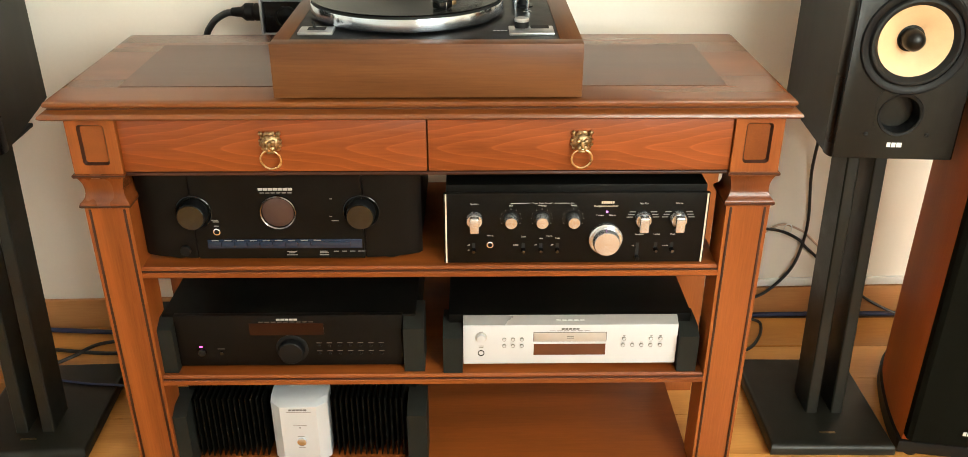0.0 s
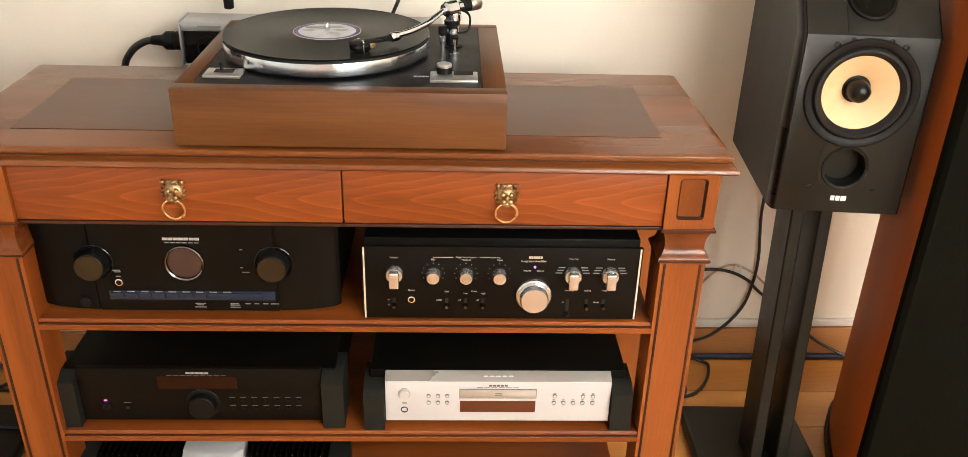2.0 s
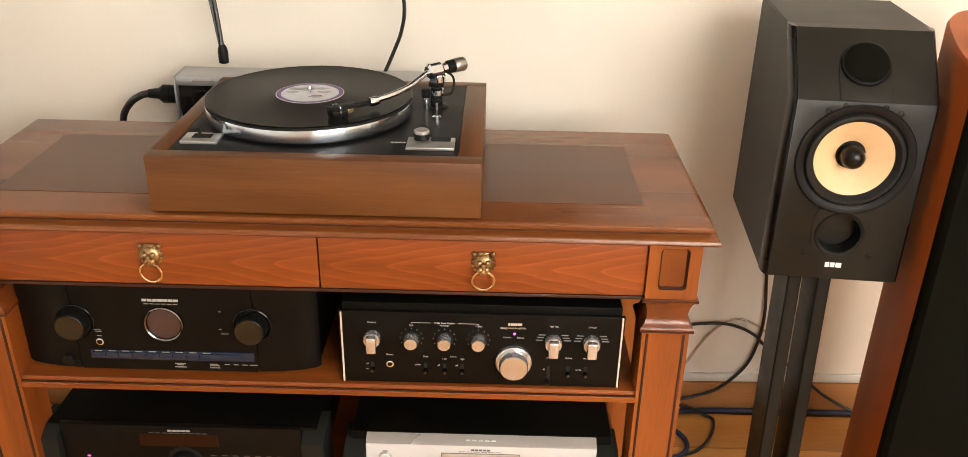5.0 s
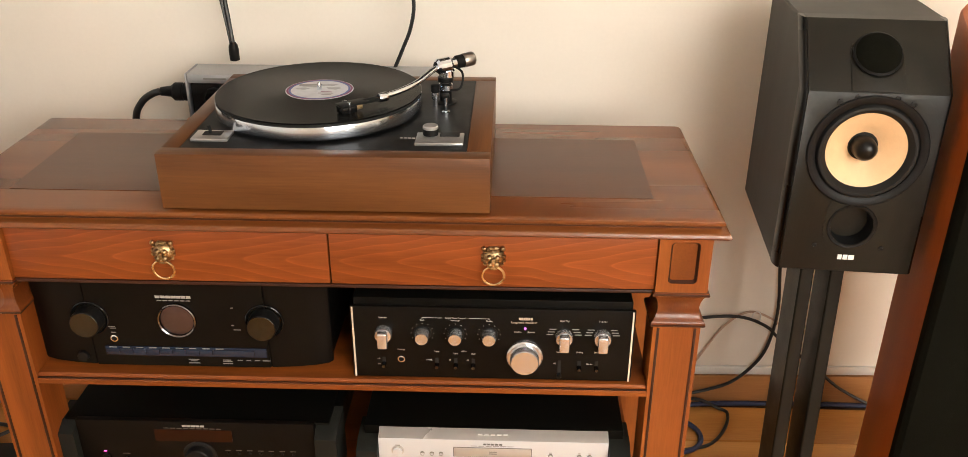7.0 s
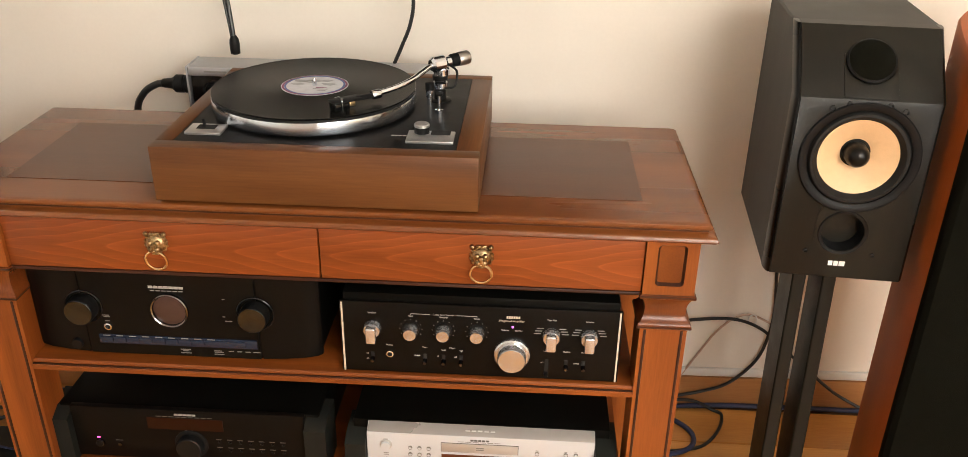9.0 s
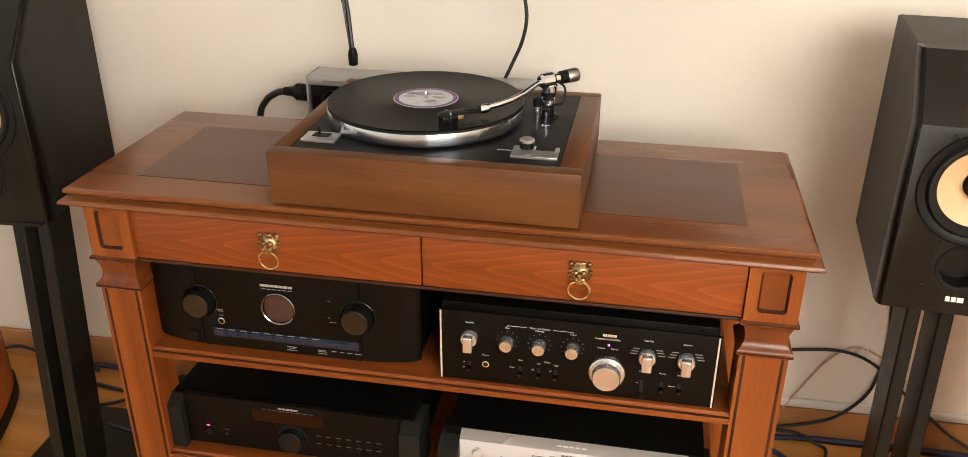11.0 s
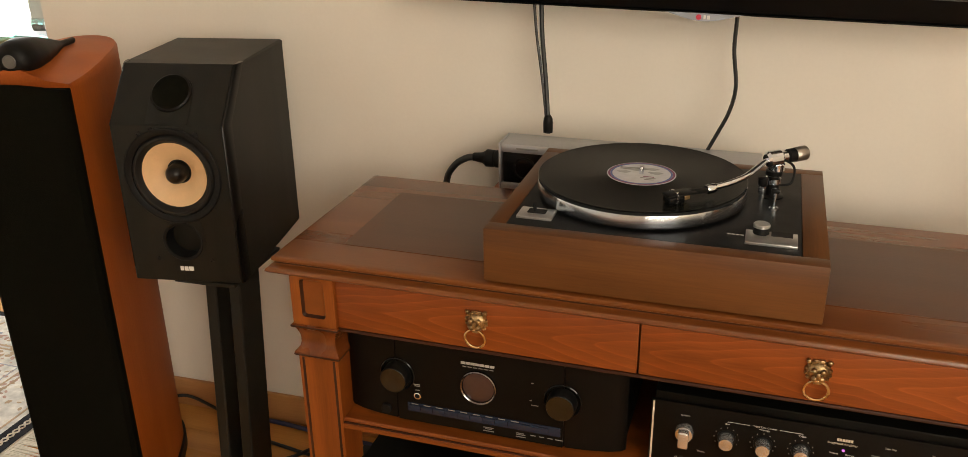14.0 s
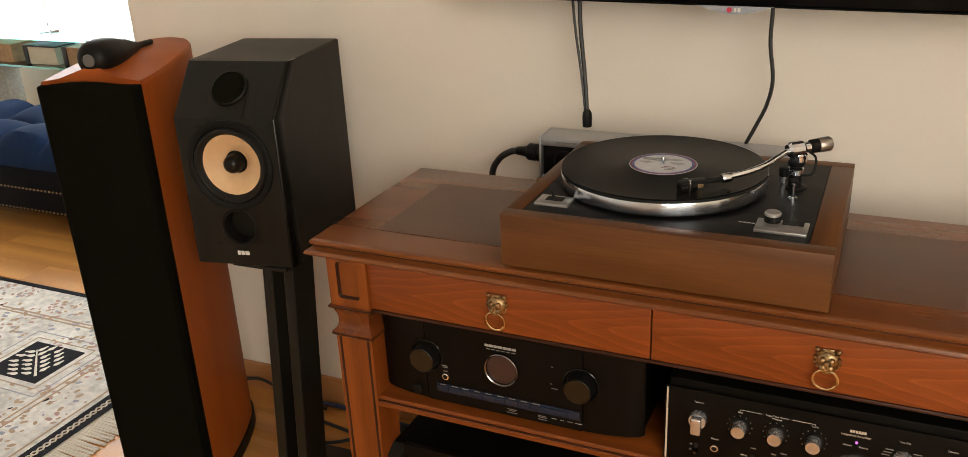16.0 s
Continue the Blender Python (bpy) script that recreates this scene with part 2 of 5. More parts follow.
def cathedral(m, x_scale, z_mid, half):
    """Adds pale nested arches, as plain-sawn veneer shows, to a wood."""
    nt = m.node_tree
    b = nt.nodes["Principled BSDF"]
    old = b.inputs["Base Color"].links[0].from_socket
    tc = nt.nodes.new("ShaderNodeTexCoord")
    sp = nt.nodes.new("ShaderNodeSeparateXYZ")
    nt.links.new(tc.outputs["Object"], sp.inputs[0])
    z = nt.nodes.new("ShaderNodeMath")
    z.operation, z.inputs[1].default_value = "SUBTRACT", z_mid
    nt.links.new(sp.outputs["Z"], z.inputs[0])
    z2 = nt.nodes.new("ShaderNodeMath")
    z2.operation = "MULTIPLY"
    nt.links.new(z.outputs[0], z2.inputs[0])
    nt.links.new(z.outputs[0], z2.inputs[1])
    soft_tip = nt.nodes.new("ShaderNodeMath")
    soft_tip.operation, soft_tip.inputs[1].default_value = "ADD", 0.004 ** 2
    nt.links.new(z2.outputs[0], soft_tip.inputs[0])
    root = nt.nodes.new("ShaderNodeMath")
    root.operation = "SQRT"
    nt.links.new(soft_tip.outputs[0], root.inputs[0])
    k = nt.nodes.new("ShaderNodeMath")
    k.operation, k.inputs[1].default_value = "MULTIPLY", -2.7 / half
    nt.links.new(root.outputs[0], k.inputs[0])
    nz = nt.nodes.new("ShaderNodeTexNoise")
    nz.inputs["Scale"].default_value, nz.inputs["Detail"].default_value = 6, 2
    nt.links.new(tc.outputs["Object"], nz.inputs["Vector"])
    s1 = nt.nodes.new("ShaderNodeMath")
    s1.operation, s1.inputs[1].default_value = "MULTIPLY_ADD", x_scale
    nt.links.new(sp.outputs["X"], s1.inputs[0])
    nt.links.new(k.outputs[0], s1.inputs[2])
    s2 = nt.nodes.new("ShaderNodeMath")
    s2.operation, s2.inputs[1].default_value = "MULTIPLY_ADD", 2.4
    nt.links.new(nz.outputs["Fac"], s2.inputs[0])
    nt.links.new(s1.outputs[0], s2.inputs[2])
    fr = nt.nodes.new("ShaderNodeMath")
    fr.operation = "FRACT"
    nt.links.new(s2.outputs[0], fr.inputs[0])
    cr = nt.nodes.new("ShaderNodeValToRGB")
    e = cr.color_ramp.elements
    e[0].position, e[0].color = 0.0, (1, 1, 1, 1)
    e[1].position, e[1].color = 1.0, (1, 1, 1, 1)
    for p, c in ((0.04, (1.55, 1.70, 1.95, 1)), (0.14, (1.18, 1.22, 1.30, 1)), (0.40, (0.97, 0.96, 0.95, 1)), (0.92, (0.80, 0.76, 0.72, 1))):
        q = e.new(p)
        q.color = c
    nt.links.new(fr.outputs[0], cr.inputs[0])
    mx = nt.nodes.new("ShaderNodeMix")
    mx.data_type, mx.blend_type = "RGBA", "MULTIPLY"
    mx.inputs["Factor"].default_value = 0.50
    nt.links.new(old, mx.inputs["A"])
    nt.links.new(cr.outputs[0], mx.inputs["B"])
    nt.links.new(mx.outputs["Result"], b.inputs["Base Color"])


cathedral(drawer_wood, 13.0, 0.640, 0.036)
inlay_wood = wood("dark_inlay_veneer", (0.062, 0.0185, 0.005), (0.120, 0.038, 0.010), rough=0.32, coat=0.30, spec=0.25, amp=0.03, pores_amp=0.2)
# Dark stain of the lines; also stands in for shade round the leg panels.
patina_and_shade = wood("dark_patina_and_shade", (0.020, 0.006, 0.003), (0.06, 0.018, 0.008), rough=0.45, coat=0.1)
walnut = wood("walnut_veneer", (0.068, 0.0240, 0.0065), (0.150, 0.058, 0.0165), figure=7.0, rough=0.42, coat=0.05)
walnut_y = wood("walnut_veneer_side", (0.068, 0.0240, 0.0065), (0.150, 0.058, 0.0165), along="y", figure=7.0, rough=0.42, coat=0.05)
speaker_cherry = wood("speaker_cherry_veneer", (0.24, 0.048, 0.0075), (0.43, 0.108, 0.018), along="z", figure=3.0, rough=0.42, coat=0.0, spec=0.16)
oak_base = wood("baseboard_oak", (0.34, 0.15, 0.05), (0.52, 0.26, 0.10), rough=0.4, coat=0.1)
parquet = wood("floor_oak", (0.40, 0.165, 0.034), (0.68, 0.33, 0.085), along="x", rough=0.30, coat=0.3, figure=4.0)
parquet_gap = mat("floor_joint", (0.10, 0.045, 0.015), 0.7)
plaster = mat("cream_wall_paint", (0.80, 0.745, 0.66), 0.75, vary=0.02, grain=140, bump=0.12)
ceiling_paint = mat("ceiling_paint", (0.82, 0.80, 0.77), 0.8, vary=0.02, grain=120, bump=0.1)
black_ash = wood("black_ash_veneer", (0.0026, 0.0026, 0.0018), (0.0090, 0.0086, 0.0060), along="z", rough=0.44, coat=0.0, figure=8.0, spec=0.26)
black_baffle = wood("black_grained_baffle", (0.0036, 0.0034, 0.0020), (0.0105, 0.0096, 0.0060), along="z", rough=0.42, coat=0.0, figure=8.0, spec=0.26)
black_metal = mat("black_powder_coat", (0.0028, 0.0028, 0.0022), 0.42, vary=0.12, grain=500, bump=0.3, spec=0.08)
stand_black = mat("satin_black_paint", (0.0075, 0.0072, 0.0048), 0.40, vary=0.12, grain=300, bump=0.15, spec=0.3)
black_gloss = mat("black_acrylic", (0.006, 0.006, 0.006), 0.12, vary=0.1, grain=30, spec=0.28)
black_plastic = mat("black_plastic", (0.006, 0.006, 0.006), 0.45, vary=0.1, grain=300, bump=0.1, spec=0.18)
black_alu = mat("black_brushed_panel", (0.0052, 0.0042, 0.0033), 0.38, metal=0.0, vary=0.18, grain=250, bump=0.08, spec=0.1)
black_cloth = mat("black_grille_cloth", (0.0048, 0.0048, 0.0030), 0.95, vary=0.35, grain=900, bump=0.8, spec=0.05)
rubber = mat("black_rubber", (0.008, 0.008, 0.0075), 0.55, vary=0.1, grain=200, spec=0.28)
hole_black = mat("dark_opening", (0.004, 0.004, 0.004), 0.8)
kevlar = mat("yellow_woven_cone", (0.70, 0.465, 0.255), 0.5, vary=0.07, grain=900, bump=0.35)
silver = mat("silver_brushed_aluminium", (0.62, 0.65, 0.685), 0.36, metal=0.3, vary=0.015, grain=400, bump=0.03)
steel = mat("polished_steel", (0.76, 0.82, 0.90), 0.14, metal=1.0, vary=0.05, grain=80)
spun_satin = spun("spun_knob_metal", (0.68, 0.70, 0.73), 0.24, 0.75, metal=0.88)
satin = mat("satin_knob_metal", (0.68, 0.68, 0.69), 0.22, metal=0.8, vary=0.06, grain=150, bump=0.05)
brass = mat("aged_brass", (0.36, 0.255, 0.135), 0.33, metal=1.0, vary=0.75, grain=420, bump=0.6)
ring_brass = mat("rubbed_brass", (0.70, 0.55, 0.33), 0.25, metal=1.0, vary=0.12, grain=200)
gold_trim = mat("pale_gold_trim", (0.76, 0.71, 0.60), 0.3, metal=0.35, vary=0.05)
ink = mat("white_print", (0.62, 0.61, 0.58), 0.6, vary=0.03)
ink_grey = mat("grey_print", (0.22, 0.22, 0.21), 0.6, vary=0.05)
ink_dim = mat("dim_print", (0.115, 0.105, 0.09), 0.6, vary=0.05)
ink_dark = mat("dark_print", (0.10, 0.10, 0.10), 0.6, vary=0.05)
white_plastic = mat("white_plastic", (0.72, 0.71, 0.68), 0.4, vary=0.03)

# ---- room ----
FLOOR, WALL_Y, END_X, EAST = -0.02, 0.570, -1.40, 2.5


def wall(name, *a):
    return solid(name, B(*a), plaster, "smooth cream painted plaster wall", "wall", "structure")


ASKEW = pose(0, 0.5806, 0, 0, 0, 1.39)  # the wall is not quite parallel to the table
solid("wall_north", B(END_X, EAST, 0, 0.14, FLOOR, 2.6), plaster, "smooth cream painted plaster wall", "wall", "structure", ASKEW)
wall("wall_return", END_X, END_X + 0.14, WALL_Y + 0.14, 2.3, FLOOR, 2.6)
wall("wall_east", EAST, EAST + 0.14, -2.4, WALL_Y + 0.14, FLOOR, 2.6)


def wall_with_window(name, wx0, wx1, wz0, wz1, x0, x1, y0, y1):
    b = bmesh.new()
    box(b, x0, wx0, y0, y1, FLOOR, 2.6)
    box(b, wx1, x1, y0, y1, FLOOR, 2.6)
    box(b, wx0, wx1, y0, y1, FLOOR, wz0)
    box(b, wx0, wx1, y0, y1, wz1, 2.6)
    return solid(name, b, plaster, "cream painted wall with a window opening", "wall", "structure")


def window(name, x0, x1, y0, y1, z0, z1):
    w = new(name)
    tagged(w, "white framed window with clear glass", "window", "", "structure")
    for k, a in enumerate(((x0, x1, z0, z0 + 0.06), (x0, x1, z1 - 0.06, z1), (x0, x0 + 0.06, z0 + 0.06, z1 - 0.06), (x1 - 0.06, x1, z0 + 0.06, z1 - 0.06), ((x0 + x1) / 2 - 0.04, (x0 + x1) / 2 + 0.04, z0 + 0.06, z1 - 0.06))):
        part("window_frame", B(a[0], a[1], y0, y1, a[2], a[3], 0.004), white_plastic, w)
    for a in ((x0 + 0.06, (x0 + x1) / 2 - 0.04), ((x0 + x1) / 2 + 0.04, x1 - 0.06)):
        p = part("pane", B(a[0], a[1], (y0 + y1) / 2 - 0.003, (y0 + y1) / 2 + 0.003, z0 + 0.06, z1 - 0.06), clear_glass, w)
        p.visible_shadow = False


def glass_mat(name, colour, rough=0.0):
    m = bpy.data.materials.new(name)
    m.use_nodes = True
    b = m.node_tree.nodes["Principled BSDF"]
    b.inputs["Base Color"].default_value = (*colour, 1)
    b.inputs["Transmission Weight"].default_value = 1.0
    b.inputs["Roughness"].default_value = rough
    b.inputs["IOR"].default_value = 1.45
    return m


clear_glass = glass_mat("clear_glass", (0.98, 0.99, 0.98))
green_glass = glass_mat("green_edged_glass", (0.30, 0.66, 0.62))
wall_with_window("wall_bay", -4.6, -1.75, 0.42, 2.35, -5.0, END_X, 2.3, 2.46)
window("window_1", -4.6, -1.75, 2.36, 2.42, 0.42, 2.35)
wall_with_window("wall_south", 0.65, 2.4, 0.95, 2.4, -5.0, EAST, -2.56, -2.4)
window("window_2", 0.65, 2.4, -2.52, -2.46, 0.95, 2.4)
wall("wall_west", -5.14, -5.0, -2.4, 2.3, FLOOR, 2.6)
solid("backdrop", B(-9, 2, 5.0, 5.02, -1, 5), glow("bright_outdoors", (1.0, 1.0, 1.0), 6.0), "overexposed bright outdoors behind the window", "backdrop", "structure")
solid("ceiling", B(-5.14, EAST + 0.14, -2.56, 2.46, 2.6, 2.72), ceiling_paint, "plain white painted ceiling", "ceiling", "structure")
floor = solid("floor", B(-5.0, EAST, -2.4, 2.3, FLOOR - 0.06, FLOOR - 0.004), parquet_gap, "warm honey oak strip parquet floor", "floor", "structure")
solid("baseboard", B(END_X, EAST - 0.01, -0.012, -0.0005, FLOOR, 0.056, 0.003), oak_base, "low oak skirting board along the wall", "baseboard", "structure", ASKEW)
solid("trim", B(0.4, EAST - 0.01, -0.010, -0.0005, 0.0585, 0.079, 0.003), white_plastic, "narrow white cable trunking above the skirting board", "trim", "structure", ASKEW)

# ---- console table ----
def console_table():
    t = thing("console_table", pose(0, 0, 0), "cherry-stained wooden console table with two drawers and open shelves", "table")
    W, BK, TX = 0.5525, 0.371, -0.0055
    b = bmesh.new()
    prof = [(0.024, 0.689), (0.010, 0.6893), (0.003, 0.6905), (0.0, 0.6935), (0.0008, 0.697), (0.004, 0.700), (0.0085, 0.702), (0.0108, 0.7045), (0.0103, 0.7072), (0.0072, 0.7092), (0.0065, 0.712), (0.0075, 0.7155), (0.010, 0.7175), (0.014, 0.7185)]
    rings_of(b, [rect_loop(TX - W + d * 1.4, TX + W - d * 1.4, d - 0.002, BK, z) for d, z in prof])
    part("tabletop", b, cherry_top, t)
    b = bmesh.new()
    rings_of(b, [rect_loop(TX - W + 0.0138, TX + W - 0.0138, 0.0080, BK - 0.001, z) for z in (0.7048, 0.7066)])
    part("groove_line", b, patina_and_shade, t, "dark stained groove round the top")
    b = B(-0.461, 0.450, 0.070, 0.300, 0.7187, 0.7192)
    part("inlay", b, inlay_wood, t, "darker veneer inlay panel")
    # apron and drawers
    part("apron", B(-0.46, 0.46, 0.030, 0.045, 0.595, 0.689), cherry, t)
    part("back_rail", B(-0.46, 0.46, 0.335, 0.355, 0.595, 0.689), cherry, t)
    for s in (-1, 1):
        part("side_rail", B(s * 0.5 - 0.010, s * 0.5 + 0.010, 0.08, 0.29, 0.595, 0.689), cherry_y, t)
    for s in (-1, 1):
        x0, x1 = (-0.4535, -0.0012) if s < 0 else (0.0012, 0.4535)
        d = part("drawer", B(x0, x1, 0.0185, 0.034, 0.603, 0.6885, 0.0012), drawer_wood, t, "drawer front with a cathedral grain figure")
        lion_pull(d, s * 0.2300 - 0.0010, 0.0185, 0.650)
    part("apron_bead", B(-0.455, 0.455, 0.0175, 0.032, 0.5965, 0.6022, 0.002), patina_and_shade, t, "dark stained bead below the drawers")
    # legs with corner blocks, necks and shafts
    for sx in (-1, 1):
        for front in (True, False):
            cx, cy = sx * 0.4905, 0.045 if front else 0.327
            leg = part("leg", leg_mesh(front), cherry_v, t, at=pose(cx, cy, 0))
            w = [(0.0375, 0.602), (0.0392, 0.6005), (0.0392, 0.5975), (0.0375, 0.596), (0.0345, 0.5950), (0.0325, 0.5905), (0.0302, 0.5840), (0.0290, 0.5760), (0.0292, 0.5680), (0.0310, 0.5615), (0.0340, 0.5570), (0.0372, 0.5545), (0.0382, 0.5525), (0.0382, 0.5480), (0.0370, 0.5465), (0.0350, 0.5455)]
            part("neck", rings_of(bmesh.new(), [rect_loop(-r, r, -r + 0.003, r - 0.003, z) for r, z in w]), neck_wood, leg, "waisted neck with its shade put into a darker colour")
            if front:
                leg_lines(leg)
    # shelves
    for z0, z1 in ((0.4185, 0.4375), (0.2085, 0.2275), (0.001, 0.020)):
        sh = bmesh.new()
        prof = [(0.004, z0), (0.0, z0 + 0.003), (0.0, z1 - 0.009), (0.004, z1 - 0.006), (0.004, z1 - 0.003), (0.007, z1)]
        rings_of(sh, [rect_loop(-0.46, 0.46, 0.0155 + d, 0.350, z) for d, z in prof])
        s = part("shelf", sh, cherry, t)
        part("shelf_line", B(-0.459, 0.459, 0.0170, 0.0200, z1 - 0.0075, z1 - 0.0052), patina_and_shade, s, "dark stained groove line")
    return t


def rounded_loop(w, h, r, n=6):
    pts = []
    for cx, cy, a0 in ((w / 2 - r, h / 2 - r, 0), (-w / 2 + r, h / 2 - r, 90), (-w / 2 + r, -h / 2 + r, 180), (w / 2 - r, -h / 2 + r, 270)):
        for i in range(n + 1):
            a = radians(a0 + 90 * i / n)
            pts.append((cx + r * math.cos(a), cy + r * math.sin(a)))
    return pts


PANEL_W, PANEL_H, PANEL_Z = 0.0400, 0.0640, 0.6480


def leg_mesh(front):
    """A shaft and a corner block whose front opens into a sunk panel."""
    b = bmesh.new()
    if front:
        corner = [(0.036, 0.689), (-0.036, 0.689), (-0.036, 0.602), (0.036, 0.602)]
        near, far = ([b.verts.new((x, y, z)) for x, z in corner] for y in (-0.032, 0.032))
        inner = [b.verts.new((x, -0.032, PANEL_Z + z)) for x, z in rounded_loop(PANEL_W, PANEL_H, 0.006)]
        floor_ = [b.verts.new((x, -0.0262, PANEL_Z + z)) for x, z in rounded_loop(PANEL_W - 0.004, PANEL_H - 0.004, 0.005)]
        n = len(inner)
        for i in range(n):
            k = (i + 1) % n
            a, c = near[i // 7], near[k // 7]
            b.faces.new((inner[i], inner[k], a) if a is c else (inner[i], inner[k], c, a))
            b.faces.new((inner[i], floor_[i], floor_[k], inner[k]))
        b.faces.new(floor_)
        b.faces.new(far)
        for i in range(4):
            k = (i + 1) % 4
            b.faces.new((near[i], near[k], far[k], far[i]))
    else:
        box(b, -0.036, 0.036, -0.032, 0.032, 0.602, 0.689, 0.0015)
    rings_of(b, [rect_loop(-r, r, -r + 0.003, r - 0.003, z) for r, z in ((0.0325, FLOOR), (0.0335, 0.546))])
    return b


def ring_band(outer, inner, y0, y1, z):
    """A sloping band between two loops of equal length on a front."""
    b = bmesh.new()
    o = [b.verts.new((x, y0, z + h)) for x, h in outer]
    i = [b.verts.new((x, y1, z + h)) for x, h in inner]
    for k in range(len(o)):
        q = (k + 1) % len(o)
        b.faces.new((o[k], o[q], i[q], i[k]))
    return b


def leg_lines(leg):
    """The dark stained beads down the edges, and the sunk panel of the block."""
    for s in (-1, 1):
        part("edge_bead", B(s * 0.0262 - 0.0020, s * 0.0262 + 0.0020, -0.0318, -0.0285, FLOOR + 0.001, 0.543, 0.001), patina_and_shade, leg, "dark stained bead")
    # Shade inside the recess, given as a dark band round the panel.
    part("panel_groove", ring_band(rounded_loop(PANEL_W - 0.0004, PANEL_H - 0.0004, 0.0058), rounded_loop(PANEL_W - 0.0075, PANEL_H - 0.0075, 0.004), -0.0316, -0.0258, PANEL_Z), patina_and_shade, leg, "slope round the sunk panel, recess shade put into its dark colour")
    part("panel", rounded_plate(PANEL_W - 0.0065, PANEL_H - 0.0065, 0.004, 0.0006), panel_wood, leg, "sunk panel, recess shade put into its darker wood", at=pose(0, -0.0260, PANEL_Z, 90, 0, 0))
    part("neck_line", B(-0.0395, 0.0395, -0.0366, 0.0366, 0.5985, 0.6010), patina_and_shade, leg, "dark stained line round the neck")
    part("neck_line", B(-0.0385, 0.0385, -0.0362, 0.0362, 0.5485, 0.5508), patina_and_shade, leg, "dark stained line round the neck")


def rounded_plate(w, h, r, t, n=6):
    return prism(bmesh.new(), rounded_loop(w, h, r, n), 0, t)


def lion_pull(d, x, y, z):
    """A cast lion's head with a ring in its mouth."""
    b = bmesh.new()
    lathe(b, [(0.0, 0.011), (0.008, 0.0105), (0.013, 0.007), (0.0155, 0.002), (0.0155, 0)], pose(x, y, z, 90, 0, 0), 20)
    for i in range(14):  # mane tufts
        a = radians(360 * i / 14 + 12)
        if math.sin(a) < -0.85:
            continue
        q = Vector((x + 0.0145 * math.cos(a), y - 0.003, z + 0.0145 * math.sin(a)))
        bmesh.ops.create_icosphere(b, subdivisions=1, radius=0.0034, matrix=Matrix.Translation(q))
    for s in (-1, 1):
        bmesh.ops.create_icosphere(b, subdivisions=2, radius=0.0036, matrix=Matrix.Translation((x + s * 0.0130, y - 0.004, z + 0.0150)))  # ears
        bmesh.ops.create_icosphere(b, subdivisions=2, radius=0.0042, matrix=Matrix.Translation((x + s * 0.0055, y - 0.0105, z + 0.004)))  # brows
        bmesh.ops.create_icosphere(b, subdivisions=2, radius=0.0052, matrix=Matrix.Translation((x + s * 0.0042, y - 0.011, z - 0.006)))  # cheeks
    box(b, x - 0.0028, x + 0.0028, y - 0.017, y - 0.008, z - 0.005, z + 0.005, 0.0015)  # nose
    box(b, x - 0.0075, x + 0.0075, y - 0.005, y, z + 0.009, z + 0.0175, 0.002)
    box(b, x - 0.005, x + 0.005, y - 0.012, y - 0.004, z - 0.015, z - 0.010, 0.002)  # jaw
    part("lion_head", b, brass, d, "cast brass lion head with worn relief")
    ring = bmesh.new()
    pts = [(x + 0.0150 * math.cos(a), y - 0.011 - 0.002 * math.sin(a), z - 0.0235 + 0.0155 * math.sin(a)) for a in [2 * math.pi * i / 36 for i in range(37)]]
    tube(ring, pts, 0.0019, 8)
    part("pull_ring", ring, ring_brass, d, "brass ring pull")


console_table()


